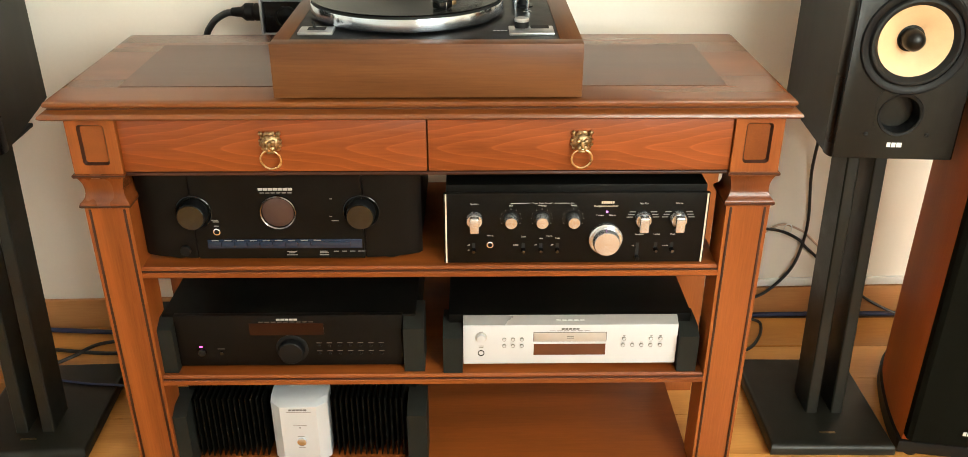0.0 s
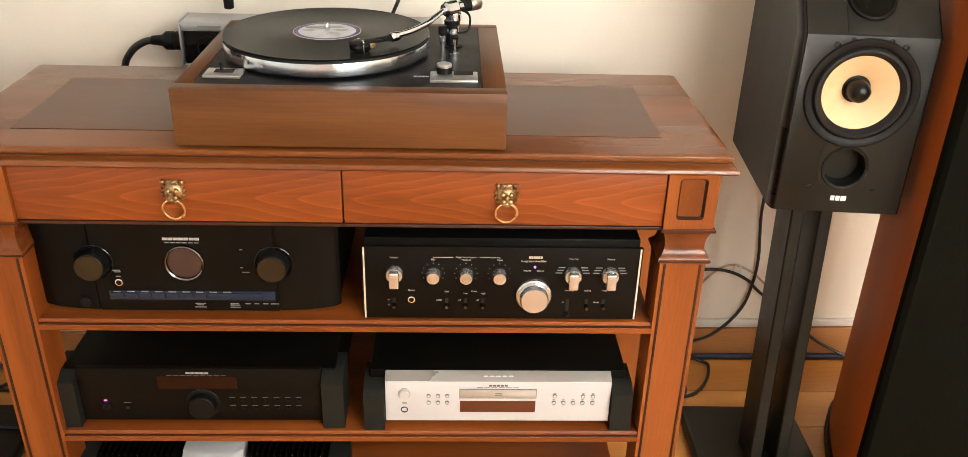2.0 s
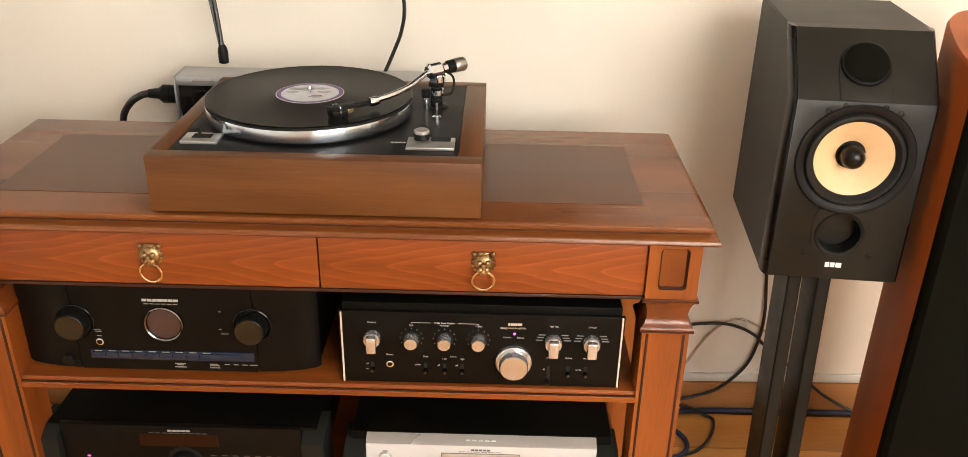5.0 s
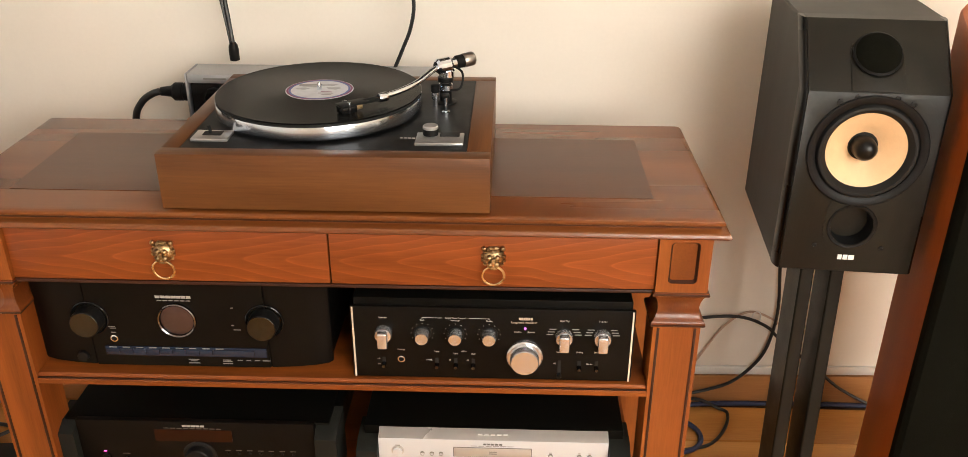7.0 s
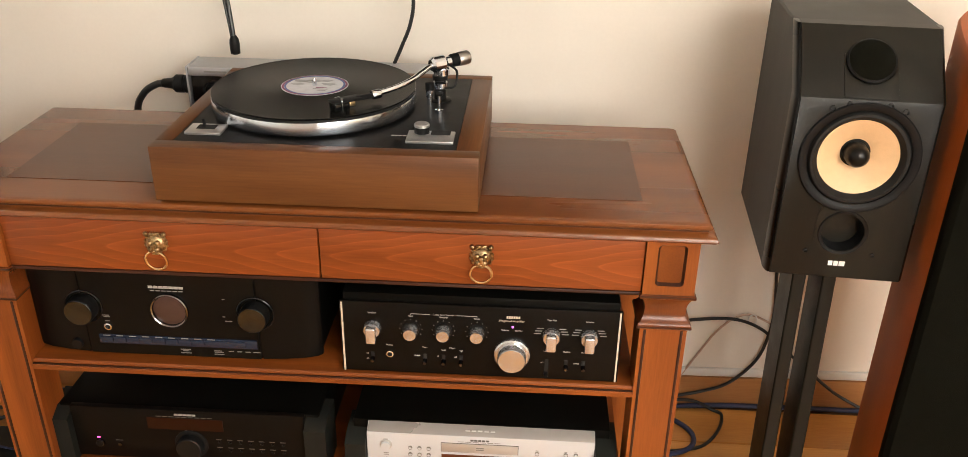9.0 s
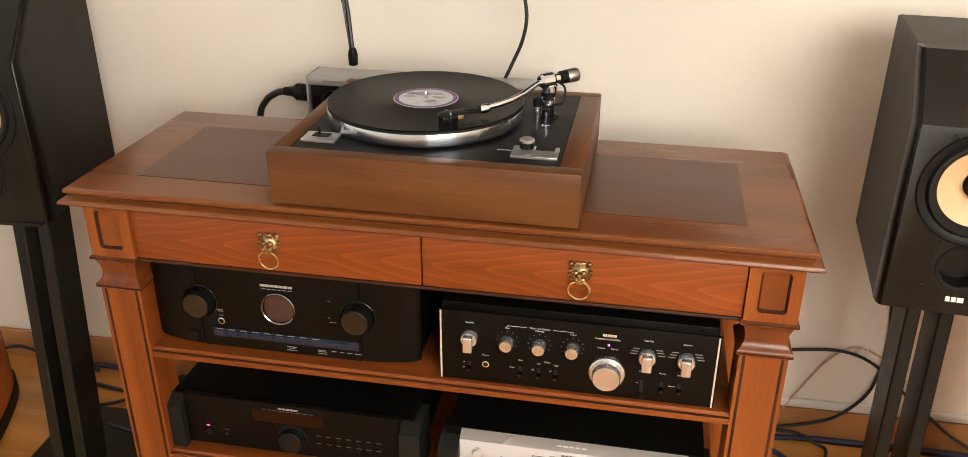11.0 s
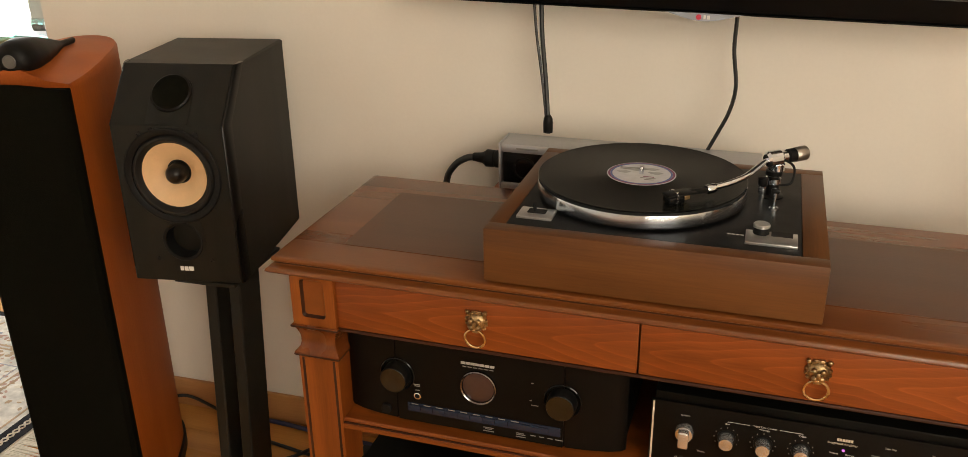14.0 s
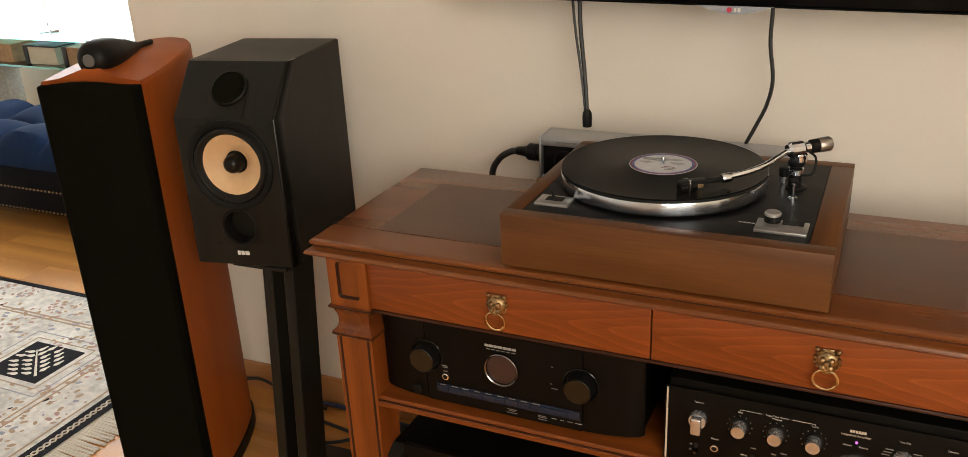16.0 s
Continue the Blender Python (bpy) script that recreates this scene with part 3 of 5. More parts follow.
# ---- turntable ----
def turntable():
    m = pose(0.004, 0.190, 0.7195)
    t = thing("turntable", m, "record player in a walnut plinth with a record on it", "turntable")
    HX, Y0, Y1, H = 0.2200, -0.185, 0.181, 0.081
    part("plinth_front", B(-HX, HX, Y0, Y0 + 0.026, 0.0030, H, 0.001), walnut, t)
    part("plinth_back", B(-HX, HX, Y1 - 0.021, Y1, 0.0030, H, 0.001), walnut, t)
    for x0, x1 in ((-HX, -HX + 0.024), (HX - 0.032, HX)):
        part("plinth_side", B(x0, x1, Y0 + 0.026, Y1 - 0.021, 0.0030, H, 0.001), walnut_y, t)
    part("plinth_bottom", B(-HX + 0.006, HX - 0.006, Y0 + 0.006, Y1 - 0.012, 0.0012, 0.0029), black_plastic, t)
    for sx in (-1, 1):
        for sy in (-1, 1):
            part("foot", L([(0.012, 0), (0.013, 0.0012)], pose(sx * 0.19, sy * 0.14, 0)), rubber, t)
    part("deck", B(-HX + 0.0245, HX - 0.0325, Y0 + 0.0265, Y1 - 0.0215, 0.070, 0.0805), black_plastic, t, "matt black metal deck plate")
    CX, CY = -0.0385, 0.011
    p = part("platter", L([(0.140, 0.084), (0.1505, 0.085), (0.1515, 0.087), (0.1515, 0.101), (0.1508, 0.1032), (0.0, 0.1035)], None, 96), platter_metal, t, "turned aluminium platter", at=pose(CX, CY, 0))
    part("mat", L([(0.148, 0.1035), (0.148, 0.107), (0, 0.107)], None, 96), rubber, p)
    rec = part("record", L([(0.1505, 0.1072), (0.151, 0.1082), (0.150, 0.1092), (0.145, 0.1088), (0.058, 0.1088), (0.052, 0.1094), (0.0, 0.1094)], None, 128), vinyl, t, "black vinyl record with fine grooves", at=pose(CX, CY, 0))
    lab = L([(0.050, 0.1095), (0.050, 0.1098), (0.0, 0.1098)], None, 64)
    part("record_label", lab, label_paper, rec, "pale grey paper label with a coloured rim")
    for rr, mt in ((0.0470, label_plum), (0.0438, label_blue)):
        ringb = L([(rr - 0.0015, 0.0), (rr + 0.0015, 0.0), (rr + 0.0015, 0.0003), (rr - 0.0015, 0.0003), (rr - 0.0015, 0.0)], pose(0, 0, 0.1097), 64, False)
        part("label_ring", ringb, mt, rec)
    art = bmesh.new()
    for cx, cy, rx, ry in ((-0.014, 0.018, 0.020, 0.0075), (0.010, 0.022, 0.014, 0.0055), (0.020, 0.006, 0.011, 0.006), (-0.026, 0.002, 0.010, 0.005)):
        art.faces.new([art.verts.new((cx + rx * math.cos(h) * (1 + 0.18 * math.sin(3 * h)), cy + ry * math.sin(h) * (1 + 0.25 * math.cos(5 * h)), 0.10985)) for h in [2 * math.pi * q / 20 for q in range(20)]])
    part("label_picture", art, label_sketch, rec, "faint grey picture on the label")
    for i, (x, y, w) in enumerate(((-0.02, 0.022, 0.03), (-0.024, 0.016, 0.02), (0.012, -0.012, 0.016), (0.012, -0.018, 0.022), (0.014, -0.024, 0.014))):
        part("label_print", B(x - w / 2, x + w / 2, y - 0.0015, y + 0.0015, 0.1097, 0.10995), label_plum if i == 2 else ink_grey, rec)
    part("spindle", L([(0.0036, 0.109), (0.0036, 0.1165), (0.0025, 0.1205), (0, 0.1215)], pose(CX, CY, 0), 20), steel, t)
    # speed lever plate and cueing plate
    s = part("speed_plate", bracket_plate(-0.188, -0.138, -0.136, -0.100), plate_grey, t, "silver speed selector plate")
    part("speed_slot", B(-0.176, -0.150, -0.122, -0.106, 0.0846, 0.0852), hole_black, s)
    part("speed_lever", tube(bmesh.new(), [(-0.166, -0.114, 0.084), (-0.1675, -0.112, 0.090), (-0.169, -0.110, 0.094)], 0.0022), black_plastic, s)
    c = part("cue_plate", bracket_plate(0.117, 0.182, -0.140, -0.098), plate_grey, t, "silver cueing plate")
    # Dark reflection beside the knob, laid on as a patch in the openings' black.
    part("cue_plate_reflection", B(0.149, 0.176, -0.114, -0.0985, 0.0846, 0.0852), hole_black, c)
    q = part("cue_knob", L([(0.0105, 0.0845), (0.0105, 0.0935), (0, 0.0935)], pose(0.136, -0.106, 0), 28), black_plastic, c, "round black lift knob with a silver cap")
    part("knob_cap", L([(0.0108, 0.0936), (0.0108, 0.0965), (0.0095, 0.0980), (0, 0.0982)], pose(0.136, -0.106, 0), 28), plate_grey, q)
    for k in range(4):
        part("name_mark", B(0.094 + k * 0.0055, 0.0985 + k * 0.0055, -0.112, -0.1095, 0.0805, 0.0808), ink, t, "small pale maker's mark drawn as bars")
    tonearm(t)
    return t


def bracket_plate(x0, x1, y0, y1):
    b = B(x0, x1, y0, y1, 0.0805, 0.0846, 0.0008)
    return b


def tonearm(t):
    PX, PY = 0.146, 0.048
    a = part("tonearm_base", L([(0.017, 0.0805), (0.017, 0.0825), (0.0095, 0.084), (0.0085, 0.112), (0.0120, 0.114), (0.0120, 0.120), (0.006, 0.122), (0.006, 0.133)], pose(PX, PY, 0), 32), black_plastic, t, "black tonearm pillar")
    part("arm_collar", L([(0.0088, 0.100), (0.0110, 0.101), (0.0110, 0.109), (0.0088, 0.110)], pose(PX, PY, 0), 28), steel, a, "chrome collar")
    nut = Vector((0.068, -0.052, 0.1215))
    tip = Vector((0.016, -0.094, 0.1165))
    piv = Vector((PX, PY - 0.002, 0.139))
    line = spline([nut, (0.088, -0.037, 0.1245), (0.108, -0.016, 0.129), (0.120, 0.008, 0.133), (PX - 0.014, PY - 0.017, 0.137), piv], 8)
    part("arm_tube", tube(bmesh.new(), line, 0.0041, 14), steel, a, "curved chrome arm tube")
    way = Vector((0.042, 0.030, 0.003)).normalized()
    at = Matrix.Translation(piv) @ way.to_track_quat("Z", "Y").to_matrix().to_4x4()
    part("bearing", L([(0.0, -0.016), (0.008, -0.016), (0.0115, -0.012), (0.0115, 0.006), (0.008, 0.010), (0.0075, 0.018), (0, 0.018)], at, 28), steel, a, "chrome bearing housing")
    part("bearing_yoke", L([(0.0095, 0.118), (0.012, 0.121), (0.012, 0.130), (0.009, 0.134)], pose(PX + 0.002, PY + 0.002, 0), 24), steel, a)
    part("counterweight", L([(0.0, 0.031), (0.0100, 0.031), (0.0107, 0.0322), (0.0107, 0.048), (0.0098, 0.0498), (0, 0.0498)], at, 32), weight_metal, a, "knurled grey counterweight")
    part("weight_scale", L([(0.006, 0.0165), (0.0085, 0.0180), (0.0100, 0.0200), (0.0100, 0.0305), (0.006, 0.0308)], at, 32), black_plastic, a, "black scale ring")
    d = (nut - tip).normalized()
    hm = Matrix.Translation(tip) @ pose(0, 0, 0, 0, 0, math.degrees(math.atan2(d.y, d.x)))
    sh = bmesh.new()
    box(sh, -0.008, 0.036, -0.0100, 0.0100, 0.0030, 0.0062, 0.0012)
    box(sh, 0.030, 0.056, -0.0042, 0.0042, 0.000, 0.0065, 0.0015)
    h = part("headshell", sh, black_plastic, a, "black headshell", at=hm)
    part("cartridge", B(-0.007, 0.0165, -0.0092, 0.0092, -0.0068, 0.0029, 0.0014), black_gloss, h, "glossy black cartridge body")
    part("cartridge_pins", B(0.0175, 0.027, -0.0055, 0.0055, -0.0045, 0.0022, 0.001), brass, h, "gold pin block of the cartridge")
    for u in (-0.0105, 0.0105):
        part("mounting_pin", L([(0.0011, -0.0075), (0.0011, 0.0068)], pose(0.004, u, 0), 10), steel, h)
    for u in (-0.0055, 0.0055):
        part("screw", L([(0.0022, 0.005), (0.0022, 0.0072), (0, 0.0076)], pose(0.006, u, 0.0012), 12), steel, h)
    part("collar_nut", L([(0.0058, 0.0), (0.0066, 0.002), (0.0066, 0.012), (0.0058, 0.014)], Matrix.Translation((0.056, 0, 0.0035)) @ pose(0, 0, 0, 0, 87, 0), 24), steel, h, "chrome locking nut")
    part("finger_lift", tube(bmesh.new(), [(0.004, -0.0085, 0.004), (0.002, -0.015, 0.005), (0.000, -0.022, 0.009)], 0.0011), black_plastic, h)
    part("lift_post", L([(0.0040, 0.0805), (0.0040, 0.092), (0.0056, 0.093), (0.0056, 0.103), (0.004, 0.104)], pose(PX - 0.014, PY - 0.022, 0), 20), steel, a, "chrome arm lift post")
    part("lift_head", L([(0.0070, 0.1042), (0.0070, 0.1150), (0.004, 0.116)], pose(PX - 0.014, PY - 0.022, 0), 20), black_plastic, a)
    r = bmesh.new()
    lathe(r, [(0.0022, 0.0805), (0.0022, 0.108)], pose(PX + 0.004, PY - 0.058, 0), 12)
    lathe(r, [(0.0062, 0.0805), (0.0062, 0.085), (0.004, 0.086)], pose(PX + 0.004, PY - 0.058, 0), 16)
    part("arm_rest", r, steel, a)
    part("rest_clip", box(bmesh.new(), PX - 0.002, PX + 0.010, PY - 0.061, PY - 0.055, 0.106, 0.113, 0.002), black_plastic, a)
    part("antiskate_thread", tube(bmesh.new(), spline([(PX + 0.010, PY - 0.004, 0.140), (PX + 0.026, PY - 0.010, 0.130), (PX + 0.024, PY - 0.020, 0.110), (PX + 0.008, PY - 0.022, 0.106)], 6), 0.0018), black_plastic, a)


plate_grey = mat("brushed_plate", (0.50, 0.50, 0.50), 0.3, metal=0.85, vary=0.05, grain=200)
platter_metal = spun("turned_aluminium", (0.70, 0.77, 0.87), 0.17, 0.9, 0.01)
weight_metal = mat("grey_weight_metal", (0.42, 0.40, 0.37), 0.35, metal=1.0, vary=0.1, grain=400, bump=0.3)
label_paper = mat("grey_label_paper", (0.58, 0.60, 0.63), 0.7, vary=0.22, grain=70)
label_sketch = mat("grey_label_sketch", (0.36, 0.38, 0.39), 0.7, vary=0.3, grain=120)
label_plum = mat("plum_print", (0.20, 0.06, 0.13), 0.6)
label_blue = mat("blue_print", (0.10, 0.14, 0.32), 0.6)


def vinyl_mat():
    """Black vinyl whose grooves fan the light out from the spindle."""
    m = mat("vinyl", (0.003, 0.003, 0.003), 0.20, vary=0.05, spec=0.085, aniso=0.97)
    nt = m.node_tree
    tan = nt.nodes.new("ShaderNodeTangent")
    tan.direction_type, tan.axis = "RADIAL", "Z"
    nt.links.new(tan.outputs[0], nt.nodes["Principled BSDF"].inputs["Tangent"])
    nt.nodes["Principled BSDF"].inputs["Anisotropic Rotation"].default_value = 0.25
    return m


vinyl = vinyl_mat()
turntable()


# ---- loudspeakers on stands ----
def bored(bm, cutters):
    """The mesh with holes cut by other meshes."""
    obs = []
    for b in (bm, *cutters):
        me = bpy.data.meshes.new("blank")
        bmesh.ops.recalc_face_normals(b, faces=b.faces)
        b.to_mesh(me)
        b.free()
        obs.append(new("blank", me))
    for c in obs[1:]:
        mod = obs[0].modifiers.new("bore", "BOOLEAN")
        mod.operation, mod.object, mod.solver = "DIFFERENCE", c, "EXACT"
    dg = bpy.context.evaluated_depsgraph_get()
    out = bmesh.new()
    out.from_mesh(obs[0].evaluated_get(dg).to_mesh())
    for o in obs:
        bpy.data.objects.remove(o)
    return out


def bookshelf_speaker(m, label):
    """Black two-way box: front between rounded corner posts, leaning back above the yellow cone, with a round tweeter and a port."""
    t = thing("bookshelf_speaker", m, label, "loudspeaker", "pair of black loudspeakers on stands")
    W, F, R, H, D, zb, YT = 0.1042, 0.0957, 0.0275, 0.371, 0.300, 0.284, 0.078
    body = bmesh.new()
    rings_of(body, [rect_loop(-W + e, W - e, y + R, D - e, z) for z, y, e in ((0.0, 0, 0.002), (0.002, 0, 0), (zb, 0, 0), (H - 0.003, YT - 0.002, 0), (H, YT, 0.003))])
    part("cabinet", body, black_ash, t, "black ash veneered cabinet")
    tiers = ((0.0, 0.0015), (0.0015, 0.0), (zb, 0.0), (zb + 0.001, 0.0006), (H - 0.002, YT - 0.0015), (H, YT + 0.001))
    for s in (-1, 1):
        loops = []
        for z, y in tiers:
            arc = [(s * (F + 0.0007 + (W - F - 0.0007) * math.sin(a)), y + 0.001 + (R - 0.0012) * (1 - math.cos(a)), z) for a in [i * math.pi / 16 for i in range(9)]]
            loops.append(arc + [(s * (F + 0.0007), y + R - 0.0002, z)])
        part("corner_post", rings_of(bmesh.new(), loops), post_black, t, "rounded satin black corner moulding")
    bf = bmesh.new()
    rings_of(bf, [rect_loop(-F, F, y, y + R - 0.0002, z) for z, y in tiers])
    bf = bored(bf, [L([(0.0725, -0.025), (0.0725, 0.02)], on_front(0, 0, 0.197), 64), L([(0.031, -0.026), (0.031, 0.02)], on_front(0, 0, 0.077), 48)])
    part("baffle", bf, black_baffle, t, "black grained front baffle")
    woofer(t, 0, 0.0, 0.197)
    plate = bored(rounded_plate(0.083, 0.094, 0.034, 0.0007), [L([(0.0316, -0.01), (0.0316, 0.02)], pose(0, -0.0085, 0), 48)])
    pt = part("port_panel", plate, black_baffle, t, "thin raised panel round the port", at=on_front(0, 0, 0.0855))
    part("port_flare", L([(0.0372, 0.0), (0.0355, 0.0018), (0.032, 0.001), (0.0295, -0.006), (0.0280, -0.055)], None, 48, False), black_plastic, pt, at=pose(0, -0.0085, 0))
    part("port_throat", L([(0.029, -0.055), (0.0, -0.055)], None, 40, False), hole_black, pt, "dark bass port", at=pose(0, -0.0085, 0))
    slope = math.degrees(math.atan2(YT, H - zb))
    tm = pose(0, YT * 0.52 - 0.0002, zb + (H - zb) * 0.52, 90 - slope, 0, 0)
    tp = bmesh.new()
    box(tp, -0.037, 0.037, -0.058, 0.0, -0.001, 0.0012, 0.0004)
    lathe(tp, [(0.037, -0.003), (0.037, 0.0012)], None, 40)
    tw = part("tweeter_plate", tp, black_baffle, t, "black tweeter plate", at=tm)
    part("tweeter_ring", L([(0.0345, 0.0012), (0.0345, 0.004), (0.032, 0.006), (0.030, 0.005)], None, 40, False), black_plastic, tw)
    part("tweeter_grille", L([(0.0322, 0.005), (0.028, 0.0095), (0.017, 0.0130), (0.0, 0.0140)], None, 40, False), black_cloth, tw, "domed black tweeter grille")
    for x, z, k in ((-0.049, 0.043, 0.75), (0.049, 0.043, 0.75), (-0.0495, 0.270, 1.0), (0.0495, 0.270, 1.0), (-0.0275, 0.2785, 0.8), (0.0275, 0.2785, 0.8)):
        part("peg_hole", L([(0.0050 * k, -0.0005), (0.0050 * k, 0.0014), (0.0033 * k, 0.0018), (0.0028 * k, 0.0002), (0, 0.0002)], on_front(x, 0, z), 16, False), rubber, t)
    for x, w in ((-0.0090, 0.0062), (-0.0010, 0.0066), (0.0080, 0.0085)):
        part("badge", B(x - w / 2, x + w / 2, -0.0008, 0.0005, 0.0212, 0.0292), white_badge, t, "small white maker's badge drawn as bars")
    return t


post_black = mat("satin_black_moulding", (0.004, 0.004, 0.0035), 0.28, vary=0.08, grain=40, spec=0.3)
white_badge = mat("white_badge", (0.85, 0.85, 0.83), 0.5, vary=0.02)


def woofer(t, x, y, z):
    at = on_front(x, y, z)
    f = part("woofer_frame", L([(0.0850, -0.001), (0.0850, 0.0022), (0.0835, 0.0036), (0.0765, 0.0036), (0.0725, 0.001), (0.0720, -0.012)], at, 72, False), black_plastic, t, "black ring frame of the bass driver")
    part("surround", L([(0.0724, -0.003), (0.0710, 0.0012), (0.0685, 0.0040), (0.0645, 0.0042), (0.0612, 0.0010), (0.0585, -0.0045), (0.0560, -0.006)], at, 72, False), rubber, f, "black rubber surround")
    part("cone", L([(0.0572, -0.0052), (0.050, -0.0085), (0.040, -0.0135), (0.030, -0.0195), (0.0175, -0.0275)], at, 72, False), kevlar, f, "pale yellow woven cone")
    part("phase_plug", L([(0.0172, -0.0278), (0.0172, -0.012), (0.0165, -0.006), (0.013, 0.000), (0.008, 0.004), (0, 0.0055)], at, 32, False), post_black, f, "glossy black phase plug")


def stand(m, top, bx, by, lean, side):
    """Two slim pillars leaning back from a broad base plate to the top plate."""
    t = thing("speaker_stand", m, "black metal loudspeaker stand with twin leaning pillars", "speaker stand", "pair of black loudspeaker stands")
    bp = bmesh.new()
    rings_of(bp, [rect_loop(bx - 0.117 + e, bx + 0.117 - e, by - 0.143 + e * 2.2, by + 0.143 - e, z) for z, e in ((0.010, 0.0), (0.022, 0.0), (0.027, 0.0015), (0.030, 0.0048), (0.0315, 0.0095))])
    part("base_plate", bp, stand_black, t, "black base plate with a rounded front edge")
    part("nameplate", B(bx - 0.015, bx + 0.015, by - 0.106, by - 0.101, 0.0315, 0.0321), brass, t, "tiny brass maker's plate")
    for s in (-1, 1):
        for u in (-1, 1):
            part("spike", L([(0.001, 0), (0.006, 0.006), (0.006, 0.011)], pose(bx + s * 0.095, by + u * 0.115, 0), 12), steel, t)
    z1, w, g, d = top - 0.007, 0.0225, 0.0133, 0.072
    for x0, x1 in ((-g - w, -g), (g, g + w)):
        c = 0.0025
        loops = [[(x0 + c + u, y, z), (x1 - c + u, y, z), (x1 + u, y + c, z), (x1 + u, y + d, z), (x0 + u, y + d, z), (x0 + u, y + c, z)] for z, y, u in ((0.0315, 0.0, 0.0), (z1, lean, side))]
        part("pillar", rings_of(bmesh.new(), loops), stand_black, t)
    part("top_plate", B(side - 0.060, side + 0.060, lean - 0.055, lean + 0.115, z1, top, 0.001), stand_black, t)
    return t


SP_R, SP_L = pose(0.765, 0.153, 0.564, 0, 0, -4.7), pose(-0.810, 0.145, 0.571, 0, 0, 10.5)
bookshelf_speaker(SP_R, "black stand-mounted loudspeaker with yellow woven cone")
bookshelf_speaker(SP_L, "black stand-mounted loudspeaker with yellow woven cone")
stand(pose(0.759, 0.180, FLOOR, 0, 0, -1), 0.564 - FLOOR, -0.013, 0.045, 0.068, 0.011)
stand(pose(-0.772, 0.138, FLOOR, 0, 0, 2.5), 0.571 - FLOOR, -0.005, 0.085, 0.068, -0.011)


# ---- floor-standing loudspeakers ----
def tower(m, label):
    t = thing("tower_speaker", m, label, "loudspeaker", "pair of tall cherry tower loudspeakers")
    H = 0.932
    side = [(-0.1020, 0.02), (-0.1045, 0.07), (-0.1015, 0.14), (-0.0915, 0.22), (-0.0750, 0.285), (-0.046, 0.332), (0.0, 0.348)]
    out = side + [(-x, y) for x, y in side[-2::-1]]
    pts = [(p.x, p.y) for p in spline([(x, y, 0) for x, y in out], 5)]
    cab = bmesh.new()
    crown = lambda x, y: H - 0.004 + 0.011 * (1 - (x / 0.112) ** 2) + 0.014 * min(1, y / 0.2)
    rings_of(cab, [[(x, y, 0.035) for x, y in pts], [(x, y, H - 0.010) for x, y in pts], [(x, y, crown(x, y) - 0.006) for x, y in pts], [(x * 0.97, 0.02 + (y - 0.02) * 0.985, crown(x, y)) for x, y in pts], [(x * 0.6, 0.02 + (y - 0.02) * 0.9, crown(x * 0.6, y * 0.95)) for x, y in pts], [(x * 0.15, 0.03 + (y - 0.02) * 0.6, crown(x * 0.1, 0.2)) for x, y in pts]])
    part("cabinet", cab, speaker_cherry, t, "cherry veneered cabinet with curved sides and a domed top")
    part("plinth", prism(bmesh.new(), [(x * 1.06, y * 1.04 - 0.008) for x, y in pts], 0.008, 0.035, 0.003), black_plastic, t, "black plinth")
    gx = [(-0.1015, 0.0198), (-0.1005, 0.004), (-0.093, -0.004)] + [(-0.069 + 0.023 * k, -0.004) for k in range(7)] + [(0.093, -0.004), (0.1005, 0.004), (0.1015, 0.0198)]
    arch = lambda x: H - 0.008 + 0.012 * (1 - (x / 0.107) ** 2)
    part("grille", rings_of(bmesh.new(), [[(x, y, 0.05) for x, y in gx], [(x, y, arch(x) - 0.003) for x, y in gx], [(x * 0.99, y + 0.002 if y < 0.015 else y, arch(x)) for x, y in gx]]), black_cloth, t, "full-height black cloth grille")
    for s in (-1, 1):
        for y in (0.03, 0.30):
            part("foot", L([(0.012, 0), (0.014, 0.008)], pose(s * 0.08 * (1 if y < 0.1 else 0.5), y, 0), 16), rubber, t)
    for k in range(3):
        part("badge", B(-0.010 + k * 0.0075, -0.0045 + k * 0.0075, -0.0055, -0.0035, 0.075, 0.083), ink, t, "small white maker's badge drawn as bars")
    return t, H


pod_face = mat("dull_tweeter_dome", (0.11, 0.11, 0.105), 0.4, vary=0.1)


def pod(t, H):
    p = bmesh.new()
    lathe(p, [(0.0, -0.002), (0.016, 0.0), (0.027, 0.006), (0.033, 0.016), (0.0355, 0.04), (0.031, 0.080), (0.020, 0.13), (0.011, 0.165), (0.0065, 0.185), (0.0055, 0.232), (0.0, 0.234)], pose(0, 0.03, H + 0.035, -92, 0, 0), 32)
    o = part("tweeter_pod", p, black_plastic, t, "black bullet-shaped tweeter pod")
    part("tweeter_face", L([(0.013, 0.0), (0.011, 0.003), (0.0, 0.005)], pose(0, 0.031, H + 0.035, 90, 0, 0), 24), pod_face, o, "dull grey tweeter dome")
    part("pod_foot", B(-0.008, 0.008, 0.06, 0.14, H + 0.002, H + 0.016, 0.003), rubber, o)


T_R, HR = tower(pose(0.974, 0.060, FLOOR, 0, 0, -10), "tall cherry-veneered tower loudspeaker with a black cloth grille")
T_L, HL = tower(pose(-1.089, 0.108, FLOOR, 0, 0, 16), "tall cherry-veneered tower loudspeaker with a bullet tweeter on top")
pod(T_L, HL)
